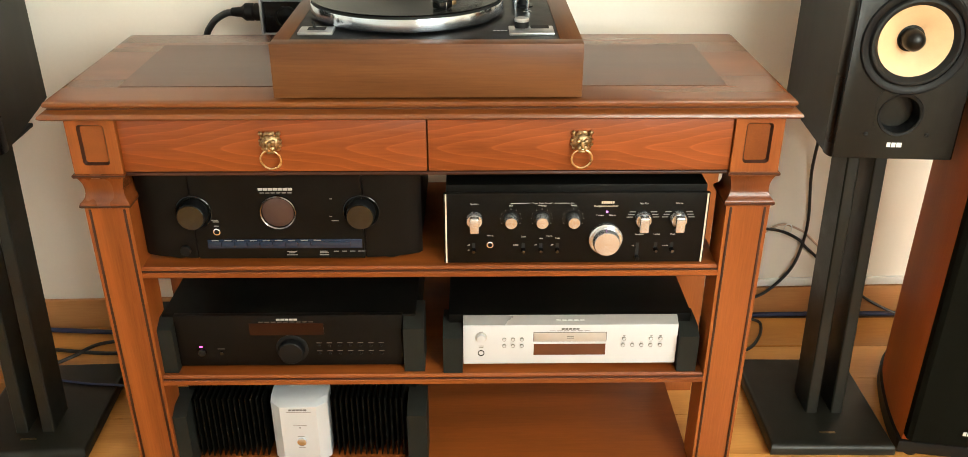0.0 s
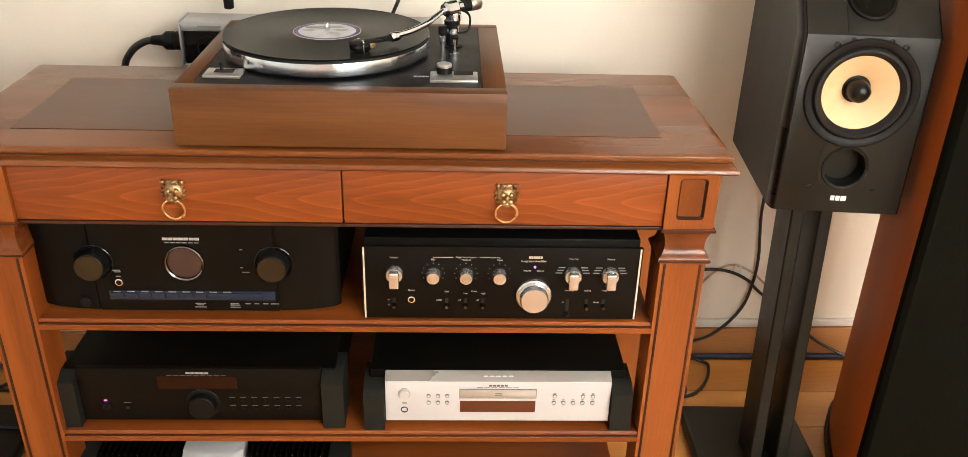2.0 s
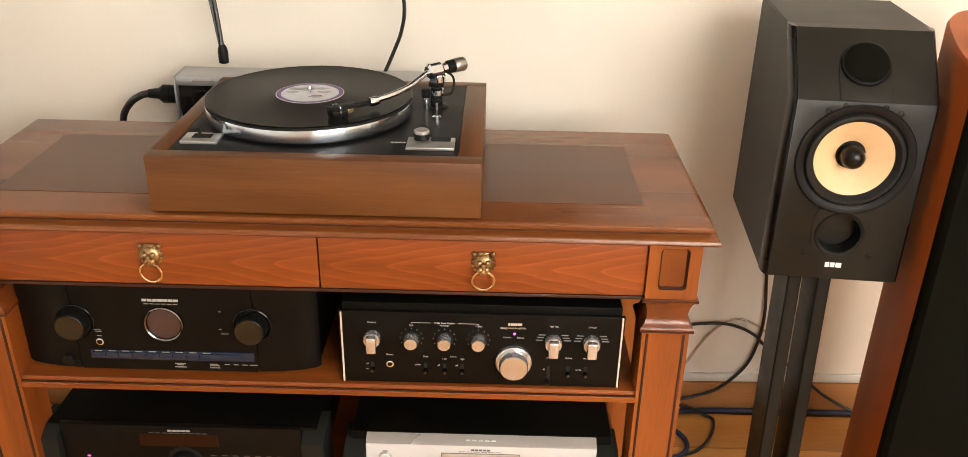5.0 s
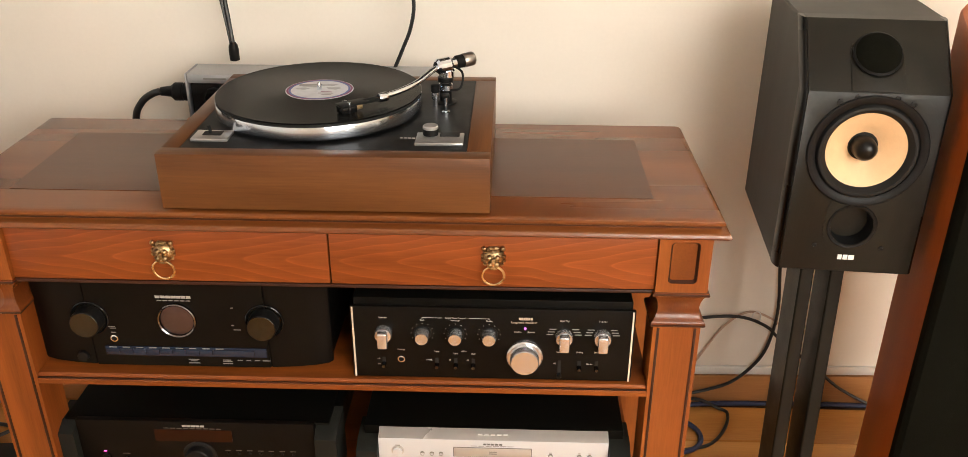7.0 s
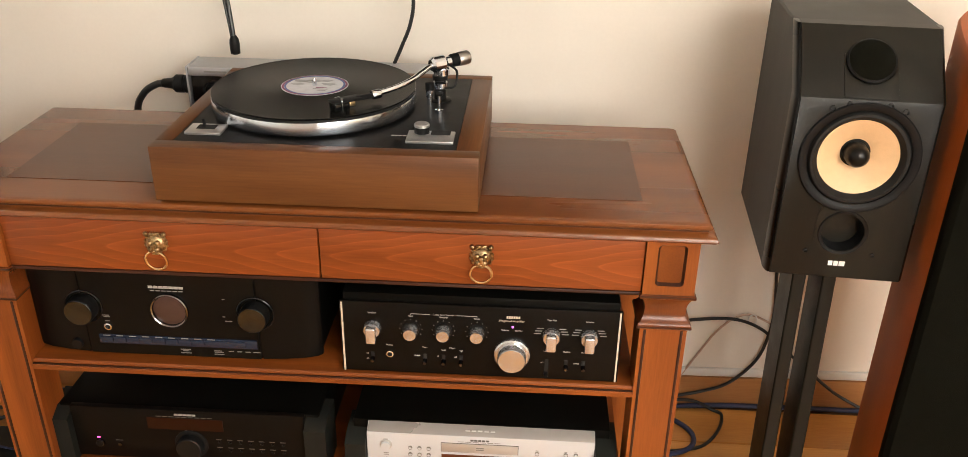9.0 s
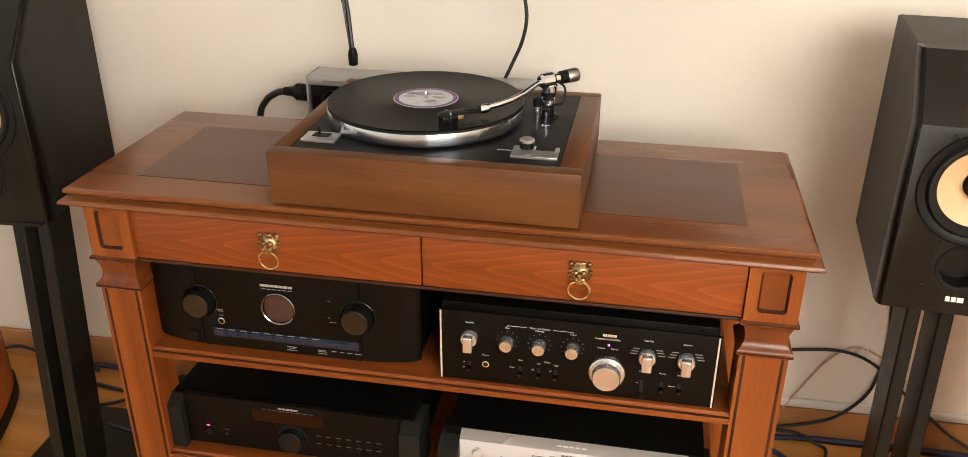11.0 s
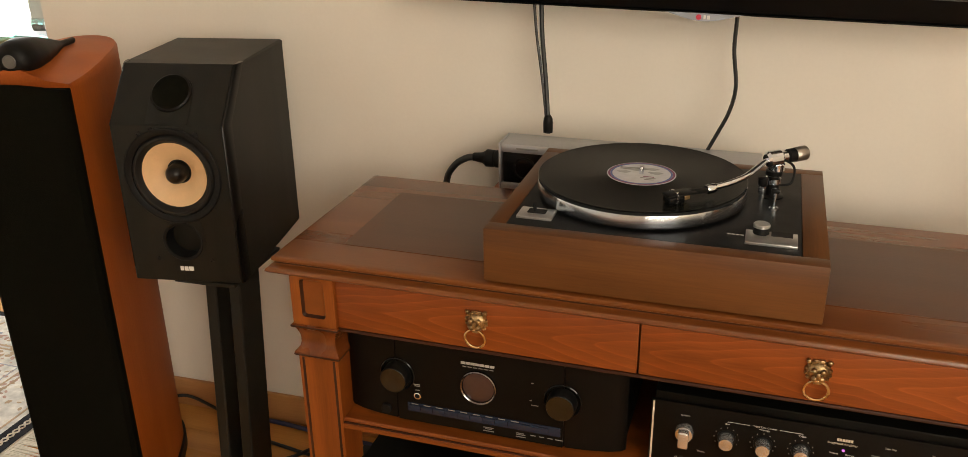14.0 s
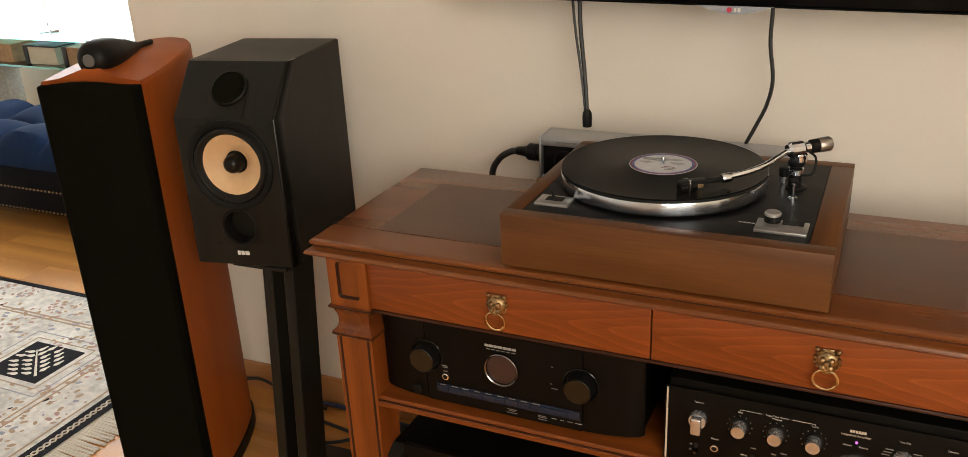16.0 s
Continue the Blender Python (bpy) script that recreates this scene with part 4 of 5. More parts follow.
pod(T_R, HR)


# ---- audio units on the shelves ----
def words(text, size, mat_, parent, at):
    """Printed letters as a thin mesh."""
    c = bpy.data.curves.new("print", "FONT")
    c.body, c.size, c.align_x, c.extrude, c.resolution_u = text, size, "CENTER", 0.00008, 2
    o = new("print", c)
    me = bpy.data.meshes.new_from_object(o.evaluated_get(bpy.context.evaluated_depsgraph_get()))
    bpy.data.objects.remove(o)
    me.materials.append(mat_)
    ob = new("print", me)
    ob.parent, ob.matrix_local = parent, at
    return ob


def bar(parent, mat_, x, y, z, w, h, name="print_mark"):
    return part(name, B(x - w / 2, x + w / 2, y - 0.0003, y + 0.0004, z - h / 2, z + h / 2), mat_, parent)


def knob(parent, name, x, y, z, r, d, mat_, skirt=None, label=""):
    k = part(name, L([(r * 1.02, 0), (r, d * 0.12), (r * 0.97, d * 0.9), (r * 0.9, d), (0, d)], None, 32, False), mat_, parent, label, at=on_front(x, y, z))
    if skirt:
        part("knob_skirt", L([(r * 1.28, 0), (r * 1.28, 0.0012), (r * 1.18, 0.0026), (r, 0.0026)], None, 36, False), skirt, k)
    return k


led_pink = glow("pink_indicator", (1.0, 0.12, 0.55), 2.2)
led_violet = glow("violet_indicator", (0.70, 0.18, 1.0), 1.6)
spun_black = spun("spun_dark_knob", (0.075, 0.085, 0.098), 0.13, 0.95)
badge_silver = mat("dull_silver_print", (0.40, 0.39, 0.37), 0.5, vary=0.05)
smoked = mat("smoked_display", (0.022, 0.0068, 0.003), 0.3, vary=0.1, grain=30, spec=0.12)
dark_chrome = mat("smoked_chrome", (0.20, 0.20, 0.195), 0.15, metal=1.0, vary=0.1)
scope_glass = mat("round_display_glass", (0.055, 0.030, 0.026), 0.18, vary=0.08, grain=60)
# The bluish reflection on the buttons is painted in as base colour.
blue_black = mat("button_bar_with_blue_sheen", (0.012, 0.022, 0.046), 0.2, vary=0.1)
cd_window = mat("brown_display_window", (0.105, 0.032, 0.014), 0.16, vary=0.08)
tray_grey = mat("satin_tray", (0.55, 0.54, 0.52), 0.3, metal=0.5, vary=0.05)


def receiver():
    """Wide black amplifier whose front bends back at both ends."""
    t = thing("av_receiver", pose(-0.236, 0.032, 0.4375), "black stereo receiver with a round display on the upper shelf", "amplifier")
    z0, z1 = 0.010, 0.1545
    side = [(-0.222, 0.300), (-0.222, 0.0275), (-0.2215, 0.0225), (-0.216, 0.0165), (-0.198, 0.0100), (-0.168, 0.0045), (-0.134, 0.0015), (-0.1335, 0.004), (-0.1315, 0.004), (-0.131, 0.0)]
    outl = side[1:] + [(-x, y) for x, y in side[:0:-1]]
    part("front_panel", prism(bmesh.new(), outl, z0, z1, 0.0), black_alu, t, "black brushed front panel bent back at the ends")
    part("casing", B(-0.219, 0.219, 0.0277, 0.305, z0, z1 - 0.004, 0.003), black_metal, t)
    for x in (-0.17, 0.17):
        for y in (0.04, 0.26):
            part("foot", L([(0.020, 0), (0.022, 0.002), (0.022, 0.010)], pose(x, y, 0), 24), black_plastic, t)
    for x in (-0.1295, 0.130):
        k = part("dial_well", L([(0.0285, 0.0), (0.0285, 0.0015), (0.0272, 0.0024), (0.0245, 0.0005)], on_front(x, 0.0, 0.0915), 48, False), black_gloss, t, "glossy black collar of the dial")
        part("dial", L([(0.0222, 0), (0.0218, 0.0160), (0.0212, 0.0195), (0.0206, 0.0200)], None, 48, False), black_plastic, k, "black dial with a spun metal face", at=on_front(x, 0, 0.0915))
        part("dial_face", L([(0.0206, 0.0198), (0.0200, 0.0208), (0.0, 0.0196)], None, 48, False), spun_black, k, "spun dark metal face", at=on_front(x, 0, 0.0915))
    r = part("display_ring", L([(0.0285, 0), (0.0285, 0.004), (0.0272, 0.0055), (0.0255, 0.004), (0.0250, 0.001)], on_front(0.001, 0, 0.0915), 48, False), dark_chrome, t, "chrome ring round the display")
    part("round_display", L([(0.0245, 0.001), (0.02, 0.002), (0, 0.0026)], on_front(0.001, 0, 0.0915), 40, False), scope_glass, r, "dim round display under glass")
    b = part("button_bar", B(-0.115, 0.128, -0.0022, 0.001, 0.0285, 0.0440, 0.001), blue_black, t, "glossy row of buttons, a bluish sheen put into its colour")
    for k in range(9):
        x0 = -0.112 + k * 0.0200
        w = 0.0190 if k < 8 else 0.062
        part("button", B(x0, x0 + w, -0.0046, -0.0018, 0.0325, 0.0415, 0.0008), blue_black, b)
        part("button_print", B(x0 + 0.004, x0 + min(w, 0.02) - 0.004, -0.0025, -0.0021, 0.0422, 0.0436), ink_grey, b)
    part("jack", L([(0.0058, 0), (0.0058, 0.002), (0.004, 0.0025), (0.0036, 0), (0, -0.0005)], on_front(-0.098, 0, 0.058), 20, False), steel, t, "small chrome headphone jack")
    knob(t, "power_button", -0.152, 0.003, 0.024, 0.0085, 0.006, black_plastic)
    for k in range(7):
        part("badge", B(-0.0262 + k * 0.0076, -0.0196 + k * 0.0076, -0.0006, 0.0004, 0.1282, 0.1322), badge_silver, t, "silver maker's badge drawn as bars")
    for k in range(6):
        bar(t, ink_grey, -0.021 + k * 0.0085, 0, 0.1240, 0.0065, 0.0013)
    for x, z, w in ((-0.100, 0.0775, 0.012), (-0.098, 0.0748, 0.009), (-0.098, 0.0675, 0.007), (0.088, 0.076, 0.011), (0.084, 0.1135, 0.004), (0.082, 0.0835, 0.004), (0.016, 0.0220, 0.016), (0.016, 0.0195, 0.010), (0.016, 0.0158, 0.017), (0.066, 0.0220, 0.012), (0.067, 0.0195, 0.014), (0.067, 0.0158, 0.015), (0.086, 0.0220, 0.008), (0.099, 0.0220, 0.007), (0.112, 0.0220, 0.008), (0.126, 0.0220, 0.012)):
        bar(t, ink_grey, x, 0, z, w, 0.0014)
    return t


def lever_knob(t, x, z, y=0.0):
    k = part("selector_knob", L([(0.0125, 0), (0.0125, 0.010), (0.0115, 0.0115), (0, 0.0115)], None, 32, False), spun_satin, t, "round metal selector with a bar grip", at=on_front(x, y, z))
    part("grip", B(-0.0072, 0.0072, -0.0160, 0.0105, 0.0112, 0.0225, 0.0026, 3), satin, k)


def integrated_amp():
    t = thing("integrated_amplifier", pose(0.2277, 0.026, 0.4375), "vintage black integrated amplifier with bright metal knobs", "amplifier")
    W, z0, z1, K = 0.206, 0.003, 0.1245, 0.962
    part("front_panel", B(-W, W, 0, 0.006, z0, z1, 0.0008), black_alu, t, "satin black front panel")
    part("casing", B(-W + 0.004, W - 0.004, 0.0062, 0.290, z0 + 0.004, z1 + 0.012, 0.003), black_metal, t)
    for x in (-0.17, 0.17):
        for y in (0.03, 0.25):
            part("foot", L([(0.012, 0), (0.013, 0.007)], pose(x, y, 0), 20), rubber, t)
    for s in (-1, 1):
        part("edge_trim", B(s * (W - 0.0035) - 0.0012, s * (W - 0.0035) + 0.0012, -0.0018, 0.0, z0 + 0.001, z1 - 0.001), gold_trim, t, "pale gold strip")
    Z = 0.081
    lever_knob(t, -0.1645 * K, Z)
    for x in (-0.1055 * K, -0.0555 * K, -0.0045 * K):
        knob(t, "tone_knob", x, 0, Z, 0.0100, 0.018, spun_satin, black_plastic, "turned metal tone knob")
        for k in range(-4, 5):
            a = radians(90 + k * 30)
            bar(t, ink_grey, x + 0.0165 * math.cos(a), 0, Z + 0.0165 * math.sin(a), 0.0014, 0.0014, "scale_dot")
    v = knob(t, "volume_knob", 0.0480, 0, 0.046, 0.0215, 0.022, spun_satin, None, "large turned metal volume knob")
    part("volume_ring", L([(0.0265, 0), (0.0265, 0.006), (0.0245, 0.008), (0.021, 0.008)], None, 48, False), spun_satin, v)
    lever_knob(t, 0.1085 * K, Z)
    lever_knob(t, 0.166 * K, Z)
    part("indicator", L([(0.0018, 0), (0.0016, 0.0014), (0, 0.002)], on_front(0.0480, 0, 0.0925), 16), led_violet, t, "lit violet indicator lamp")
    part("jack", L([(0.0055, 0), (0.0055, 0.002), (0.0038, 0.0024), (0.0034, 0), (0, -0.0005)], on_front(-0.139 * K, 0, 0.036), 20, False), steel, t, "chrome headphone jack")
    for x, low in ((-0.166, 0), (-0.0845, 0), (-0.0555, 0), (-0.0285, 0), (0.1035, 1), (0.1335, 0), (0.160, 0)):
        x *= K
        s = part("switch_slot", B(x - 0.0025, x + 0.0025, -0.0003, 0.0004, 0.0205 - 0.008 * low, 0.038), hole_black, t)
        part("switch_lever", L([(0.0036, 0), (0.0032, 0.007), (0.0026, 0.0085), (0, 0.0088)], on_front(x, 0, 0.0265 - 0.0135 * low), 16, False), black_plastic if low else spun_black, s)
    F = lambda x, z: on_front(x * K, -0.0003, z)
    for text, x, z in (("Speakers", -0.1645, 0.1055), ("Bass", -0.1055, 0.1025), ("Midrange", -0.0555, 0.1025), ("Treble", -0.0045, 0.1025), ("Triple Tone Control", -0.0555, 0.1065), ("Phones", -0.139, 0.0505), ("Tone", -0.0845, 0.0485), ("Filters", -0.042, 0.0495), ("Low", -0.0555, 0.0455), ("High", -0.0285, 0.0455), ("Volume", 0.0385, 0.0852), ("Balance", 0.0590, 0.0852), ("Tape Play", 0.1085, 0.1055), ("Selector", 0.166, 0.1055), ("Loudness", 0.1055, 0.0520), ("Muting", 0.1335, 0.0520), ("Mode", 0.160, 0.0520), ("off", -0.174, 0.034), ("on", -0.174, 0.025), ("defeat", -0.0965, 0.034), ("off", -0.0645, 0.034), ("off", -0.037, 0.034), ("on", 0.0965, 0.032), ("stereo", 0.149, 0.032)):
        words(text, 0.0036, ink, t, F(x, z))
    words("Integrated Amplifier", 0.0046, gold_trim, t, F(0.0478, 0.1010))
    for k in range(6):
        part("badge", B(0.0385 + k * 0.0034, 0.0412 + k * 0.0034, -0.0005, 0.0003, 0.1065, 0.1105), gold_trim, t, "gold maker's script drawn as bars")
    for a in ((-0.1055, -0.076, 0.1075), (-0.035, -0.0045, 0.1075)):
        bar(t, ink, (a[0] + a[1]) / 2 * K, 0, a[2], (a[1] - a[0]) * K, 0.0006)
    for x in (-0.1055, -0.0045):
        bar(t, ink, x * K, 0, 0.1065, 0.0006, 0.0022)
    for x0 in (0.1085, 0.166):
        for s in (-1, 1):
            for k in range(3):
                bar(t, ink_grey, x0 * K + s * (0.0205 - 0.002 * k), 0, 0.0830 + 0.0045 * k, 0.010, 0.0014)
    return t


def cheek(t, x0, x1, h, y0=-0.012):
    """An upright side bar with a hollow back, taller than the faceplate's edge."""
    b = bmesh.new()
    rings_of(b, [[(x0, y0 + d, z), (x1, y0 + d, z), (x1, 0.060, z), (x0, 0.060, z)] for z, d in ((0.0, 0.0), (h - 0.012, 0.0), (h, 0.022))])
    part("side_bar", b, cheek_grey, t, "dark grey side bar")


cheek_grey = mat("dark_grey_side_bar", (0.015, 0.016, 0.0135), 0.5, vary=0.1, grain=300, bump=0.15, spec=0.12)


def preamp():
    t = thing("preamplifier", pose(-0.2417, 0.041, 0.2275), "slim black preamplifier with a central dial on the middle shelf", "preamplifier")
    W, z0, z1 = 0.190, 0.006, 0.106
    part("front_panel", B(-W, W, 0, 0.010, z0, z1, 0.0012), black_alu, t, "black front panel")
    part("casing", B(-0.212, 0.212, 0.0102, 0.300, z0, z1 - 0.004, 0.002), black_metal, t)
    cheek(t, -0.226, -0.1915, 0.098)
    cheek(t, 0.1915, 0.226, 0.098)
    for x in (-0.16, 0.16):
        for y in (0.05, 0.26):
            part("foot", L([(0.016, 0), (0.017, 0.006)], pose(x, y, 0), 20), rubber, t)
    part("display", B(-0.066, 0.058, -0.0006, 0.0004, 0.068, 0.091), smoked, t, "dark red smoked display window")
    knob(t, "volume_dial", 0.002, 0, 0.040, 0.0215, 0.016, black_plastic, black_plastic, "black volume dial")
    knob(t, "power_button", -0.1505, 0, 0.034, 0.006, 0.004, black_plastic, spun_black)
    part("indicator", B(-0.1540, -0.1490, -0.0012, 0.0, 0.0440, 0.0458), led_pink, t, "lit pink indicator")
    knob(t, "jack", -0.118, 0, 0.032, 0.0035, 0.002, spun_black)
    for k in range(7):
        for z in (0.033, 0.049):
            x = 0.048 + k * 0.0175
            knob(t, "push_button", x, 0, z - 0.003, 0.0022, 0.002, black_plastic)
            bar(t, ink_dim, x, 0, z + 0.0025, 0.009, 0.0013)
    for k in range(5):
        part("badge", B(-0.0195 + k * 0.0072, -0.0135 + k * 0.0072, -0.0006, 0.0003, 0.0967, 0.1000), badge_silver, t, "silver maker's badge drawn as bars")
    for k in range(9):
        bar(t, ink_dim, -0.046 + k * 0.0105, 0, 0.0935, 0.008, 0.0013)
    bar(t, ink_dim, 0.001, 0, 0.0665, 0.012, 0.0014)
    bar(t, ink_dim, -0.118, 0, 0.0405, 0.012, 0.0013)
    return t


def cd_player():
    t = thing("cd_player", pose(0.2305, 0.036, 0.2275), "silver faced disc player with black side bars on the middle shelf", "disc player")
    W, z0, z1 = 0.1805, 0.010, 0.096
    b = bmesh.new()
    rings_of(b, [[(-W, d, z), (W, d, z), (W, 0.018, z), (-W, 0.018, z)] for z, d in ((z0, 0.0005), (z0 + 0.0005, 0), (z1 - 0.010, 0), (z1 - 0.009, 0.0004), (z1, 0.0175))])
    fp = part("front_panel", b, silver, t, "silver front panel with a sloped top edge")
    b = bmesh.new()
    rings_of(b, [[(-W + 0.0005, d, z), (W - 0.0005, d, z), (W - 0.0005, d + 0.001, z + 0.0002), (-W + 0.0005, d + 0.001, z + 0.0002)] for z, d in ((z1 - 0.0086, 0.0008), (z1 + 0.0003, 0.0170))])
    part("top_slope", b, tray_grey, fp, "darker brushed slope along the top edge")
    for k in range(5):
        part("slope_mark", B(-0.024 + k * 0.010, -0.017 + k * 0.010, 0.0076, 0.0100, z1 - 0.0046, z1 - 0.0034), white_badge, fp)
    part("casing", B(-0.205, 0.205, 0.0182, 0.300, z0, z1 + 0.002, 0.002), black_metal, t)
    cheek(t, -0.2145, -0.182, 0.082)
    cheek(t, 0.182, 0.2145, 0.082)
    for x in (-0.16, 0.16):
        for y in (0.05, 0.26):
            part("foot", L([(0.016, 0), (0.017, 0.010)], pose(x, y, 0), 20), rubber, t)
    d = part("disc_tray", B(-0.0615, 0.0600, -0.0016, 0.0004, 0.0560, 0.0725, 0.0006), tray_grey, t, "closed disc tray")
    part("tray_gap", B(-0.0625, 0.0610, -0.0003, 0.0003, 0.0550, 0.0735), ink_dark, d)
    for k in range(2):
        bar(d, ink_grey, 0.0, -0.0017, 0.0625 + 0.0035 * k, 0.012, 0.0016)
    part("display", B(-0.0615, 0.0600, -0.0008, 0.0004, 0.0280, 0.0500), cd_window, t, "brown display window")
    knob(t, "power_button", -0.1505, 0, 0.064, 0.0078, 0.006, silver, tray_grey, "round silver power button")
    part("jack", L([(0.0056, 0), (0.0056, 0.0012), (0.0045, 0.0014), (0.0043, -0.0002), (0, -0.0002)], on_front(-0.1505, 0, 0.0325), 20, False), hole_black, t, "dark headphone jack")
    for k in range(3):
        for z in (0.048, 0.0610):
            knob(t, "push_button", -0.1115 + k * 0.0148, 0, z - 0.001, 0.0026, 0.0022, silver, ink_grey)
    for x, z in ((0.0905, 0.0605), (0.136, 0.0605), (0.152, 0.0605), (0.0895, 0.0475), (0.105, 0.0475), (0.1205, 0.0475), (0.136, 0.0475), (0.152, 0.0475)):
        knob(t, "push_button", x, 0, z, 0.0027, 0.0022, silver, ink_grey)
        bar(t, ink_grey, x, 0, z + 0.0052, 0.0045, 0.0012)
    for k in range(5):
        part("badge", B(-0.0155 + k * 0.0062, -0.0105 + k * 0.0062, -0.0006, 0.0003, 0.0785, 0.0815), ink_dark, t, "dark maker's badge drawn as bars")
    for k in range(6):
        bar(t, ink_grey, -0.030 + k * 0.0115, 0, 0.0762, 0.0095, 0.0011)
    for x, z in ((-0.1505, 0.0745), (-0.1505, 0.0465), (-0.1505, 0.0435)):
        bar(t, ink_grey, x, 0, z, 0.008, 0.0012)
    return t


def power_amp():
    t = thing("power_amplifier", pose(-0.2417, 0.036, 0.020), "black power amplifier with cooling fins and a silver pillar", "amplifier")
    H = 0.143
    part("casing", B(-0.205, 0.205, 0.055, 0.300, 0.006, H, 0.002), black_metal, t)
    for s in (-1, 1):
        for k in range(13):
            x = s * (0.064 + k * 0.0098)
            part("fin", B(x - 0.0013, x + 0.0013, 0.012, 0.056, 0.010, H - 0.006), black_metal, t)
    b = bmesh.new()
    rings_of(b, [[(-0.050, 0.0555, z), (-0.050, 0.016 + d, z), (-0.032, d, z), (0.032, d, z), (0.050, 0.016 + d, z), (0.050, 0.0555, z)] for z, d in ((0.006, 0), (H - 0.016, 0), (H - 0.008, 0.012))])
    part("centre_pillar", b, silver, t, "faceted silver centre pillar")
    part("power_button", L([(0.0085, 0), (0.0082, 0.003), (0.006, 0.004), (0, 0.0042)], on_front(0.002, 0, 0.052), 28, False), steel, t, "round polished power button")
    for k in range(5):
        part("badge", B(-0.0165 + k * 0.0066, -0.0112 + k * 0.0066, -0.0006, 0.0003, 0.1195, 0.1228), ink_dark, t, "dark maker's badge drawn as bars")
    for x, z, w in ((0.001, 0.1165, 0.044), (0.001, 0.087, 0.024), (0.001, 0.063, 0.012), (0.001, 0.038, 0.012)):
        bar(t, ink_grey, x, 0, z, w, 0.0012)
    bar(t, ink_dark, 0.001, 0, 0.082, 0.003, 0.002)
    cheek(t, -0.226, -0.192, 0.128)
    cheek(t, 0.192, 0.226, 0.128)
    for x in (-0.16, 0.16):
        for y in (0.08, 0.26):
            part("foot", L([(0.016, 0), (0.017, 0.006)], pose(x, y, 0), 20), rubber, t)
    return t


receiver()
integrated_amp()
preamp()
cd_player()
power_amp()


# ---- wall screen ----
def television():
    t = thing("television", pose(0.02, 0.415, 1.030, 0, 0.9, 0), "black flat television on the wall, seen by its lower edge", "television")
    part("bezel", B(-0.49, 0.49, 0, 0.045, 0.0, 0.60, 0.004), tv_black, t, "glossy black bezel")
    part("screen", B(-0.465, 0.465, -0.002, 0.001, 0.035, 0.58), screen_black, t, "dark switched-off screen")
    part("edge_strip", B(-0.489, 0.489, -0.0015, 0.02, -0.0025, -0.0002), tv_black, t)
    part("wall_mount", B(-0.2, 0.2, 0.045, WALL_Y - 0.4155, 0.15, 0.45, 0.004), black_metal, t)
    n = 16
    pts = [(-0.062 + 0.124 * i / n, -0.0015 - 0.0125 * math.sin(math.pi * i / n) ** 1.3) for i in range(n + 1)]
    chin = part("chin", prism(bmesh.new(), pts[::-1], -0.012, 0.003, 0.001, pose(0, 0, 0, 90, 0, 0)), chin_grey, t, "grey translucent chin below the bezel")
    part("logo_disc", L([(0.0042, 0), (0.0042, 0.0006), (0, 0.0008)], on_front(-0.0075, -0.003, -0.0075), 20), logo_red, chin, "small red round emblem")
    for k, w in enumerate((0.0035, 0.0045)):
        part("logo_bar", B(0.0 + k * 0.0055, w + k * 0.0055, -0.0036, -0.0028, -0.0105, -0.0045), ink, chin)


tv_black = mat("television_black", (0.003, 0.003, 0.003), 0.3, vary=0.05, spec=0.08)
screen_black = mat("screen_black", (0.008, 0.008, 0.009), 0.2, vary=0.05)
chin_grey = mat("grey_chin_plastic", (0.30, 0.33, 0.38), 0.2, vary=0.05)
logo_red = mat("emblem_red", (0.45, 0.02, 0.05), 0.4)
television()


# ---- mains block and leads behind the table ----
def cable(name, pts, r, mat_, label, n=8):
    return solid(name, tube(bmesh.new(), spline(pts, n), r, 8), mat_, label, "cable")


grey_alu = mat("grey_extruded_aluminium", (0.40, 0.41, 0.43), 0.35, metal=0.5, vary=0.06, grain=150)
blue_cable = mat("dark_blue_braid", (0.018, 0.026, 0.075), 0.55, vary=0.25, grain=700, bump=0.6)
black_cable = mat("black_cable", (0.012, 0.012, 0.012), 0.4, vary=0.1)
beige_cable = mat("beige_cable", (0.50, 0.36, 0.27), 0.5, vary=0.08)
white_cable = mat("white_cable", (0.72, 0.71, 0.68), 0.4, vary=0.05)
solid("wall_ledge", B(-0.336, 0.135, 0.424, WALL_Y, 0.682, 0.692, 0.001), cherry, "narrow wooden ledge carrying the mains block", "shelf")


def mains_block():
    t = thing("mains_block", pose(-0.322, 0.438, 0.692), "grey aluminium mains distribution block with black sockets", "power strip")
    part("top_rail", B(0, 0.455, 0, 0.068, 0.070, 0.087, 0.003), grey_alu, t)
    part("bottom_rail", B(0, 0.455, 0, 0.068, 0.0, 0.012, 0.002), grey_alu, t)
    part("socket_panel", B(0.004, 0.451, 0.004, 0.064, 0.012, 0.070), black_gloss, t, "black socket panel")
    part("end_plate", B(-0.004, 0.0, 0, 0.068, 0.0, 0.087, 0.001), grey_alu, t)
    for k in range(6):
        part("socket", L([(0.021, 0.0), (0.021, 0.002), (0.018, 0.0022), (0.018, -0.003), (0, -0.003)], on_front(0.045 + k * 0.07, 0.004, 0.041), 28, False), black_plastic, t)
    bar(t, ink_grey, 0.05, -0.0003, 0.079, 0.04, 0.003)
    return t


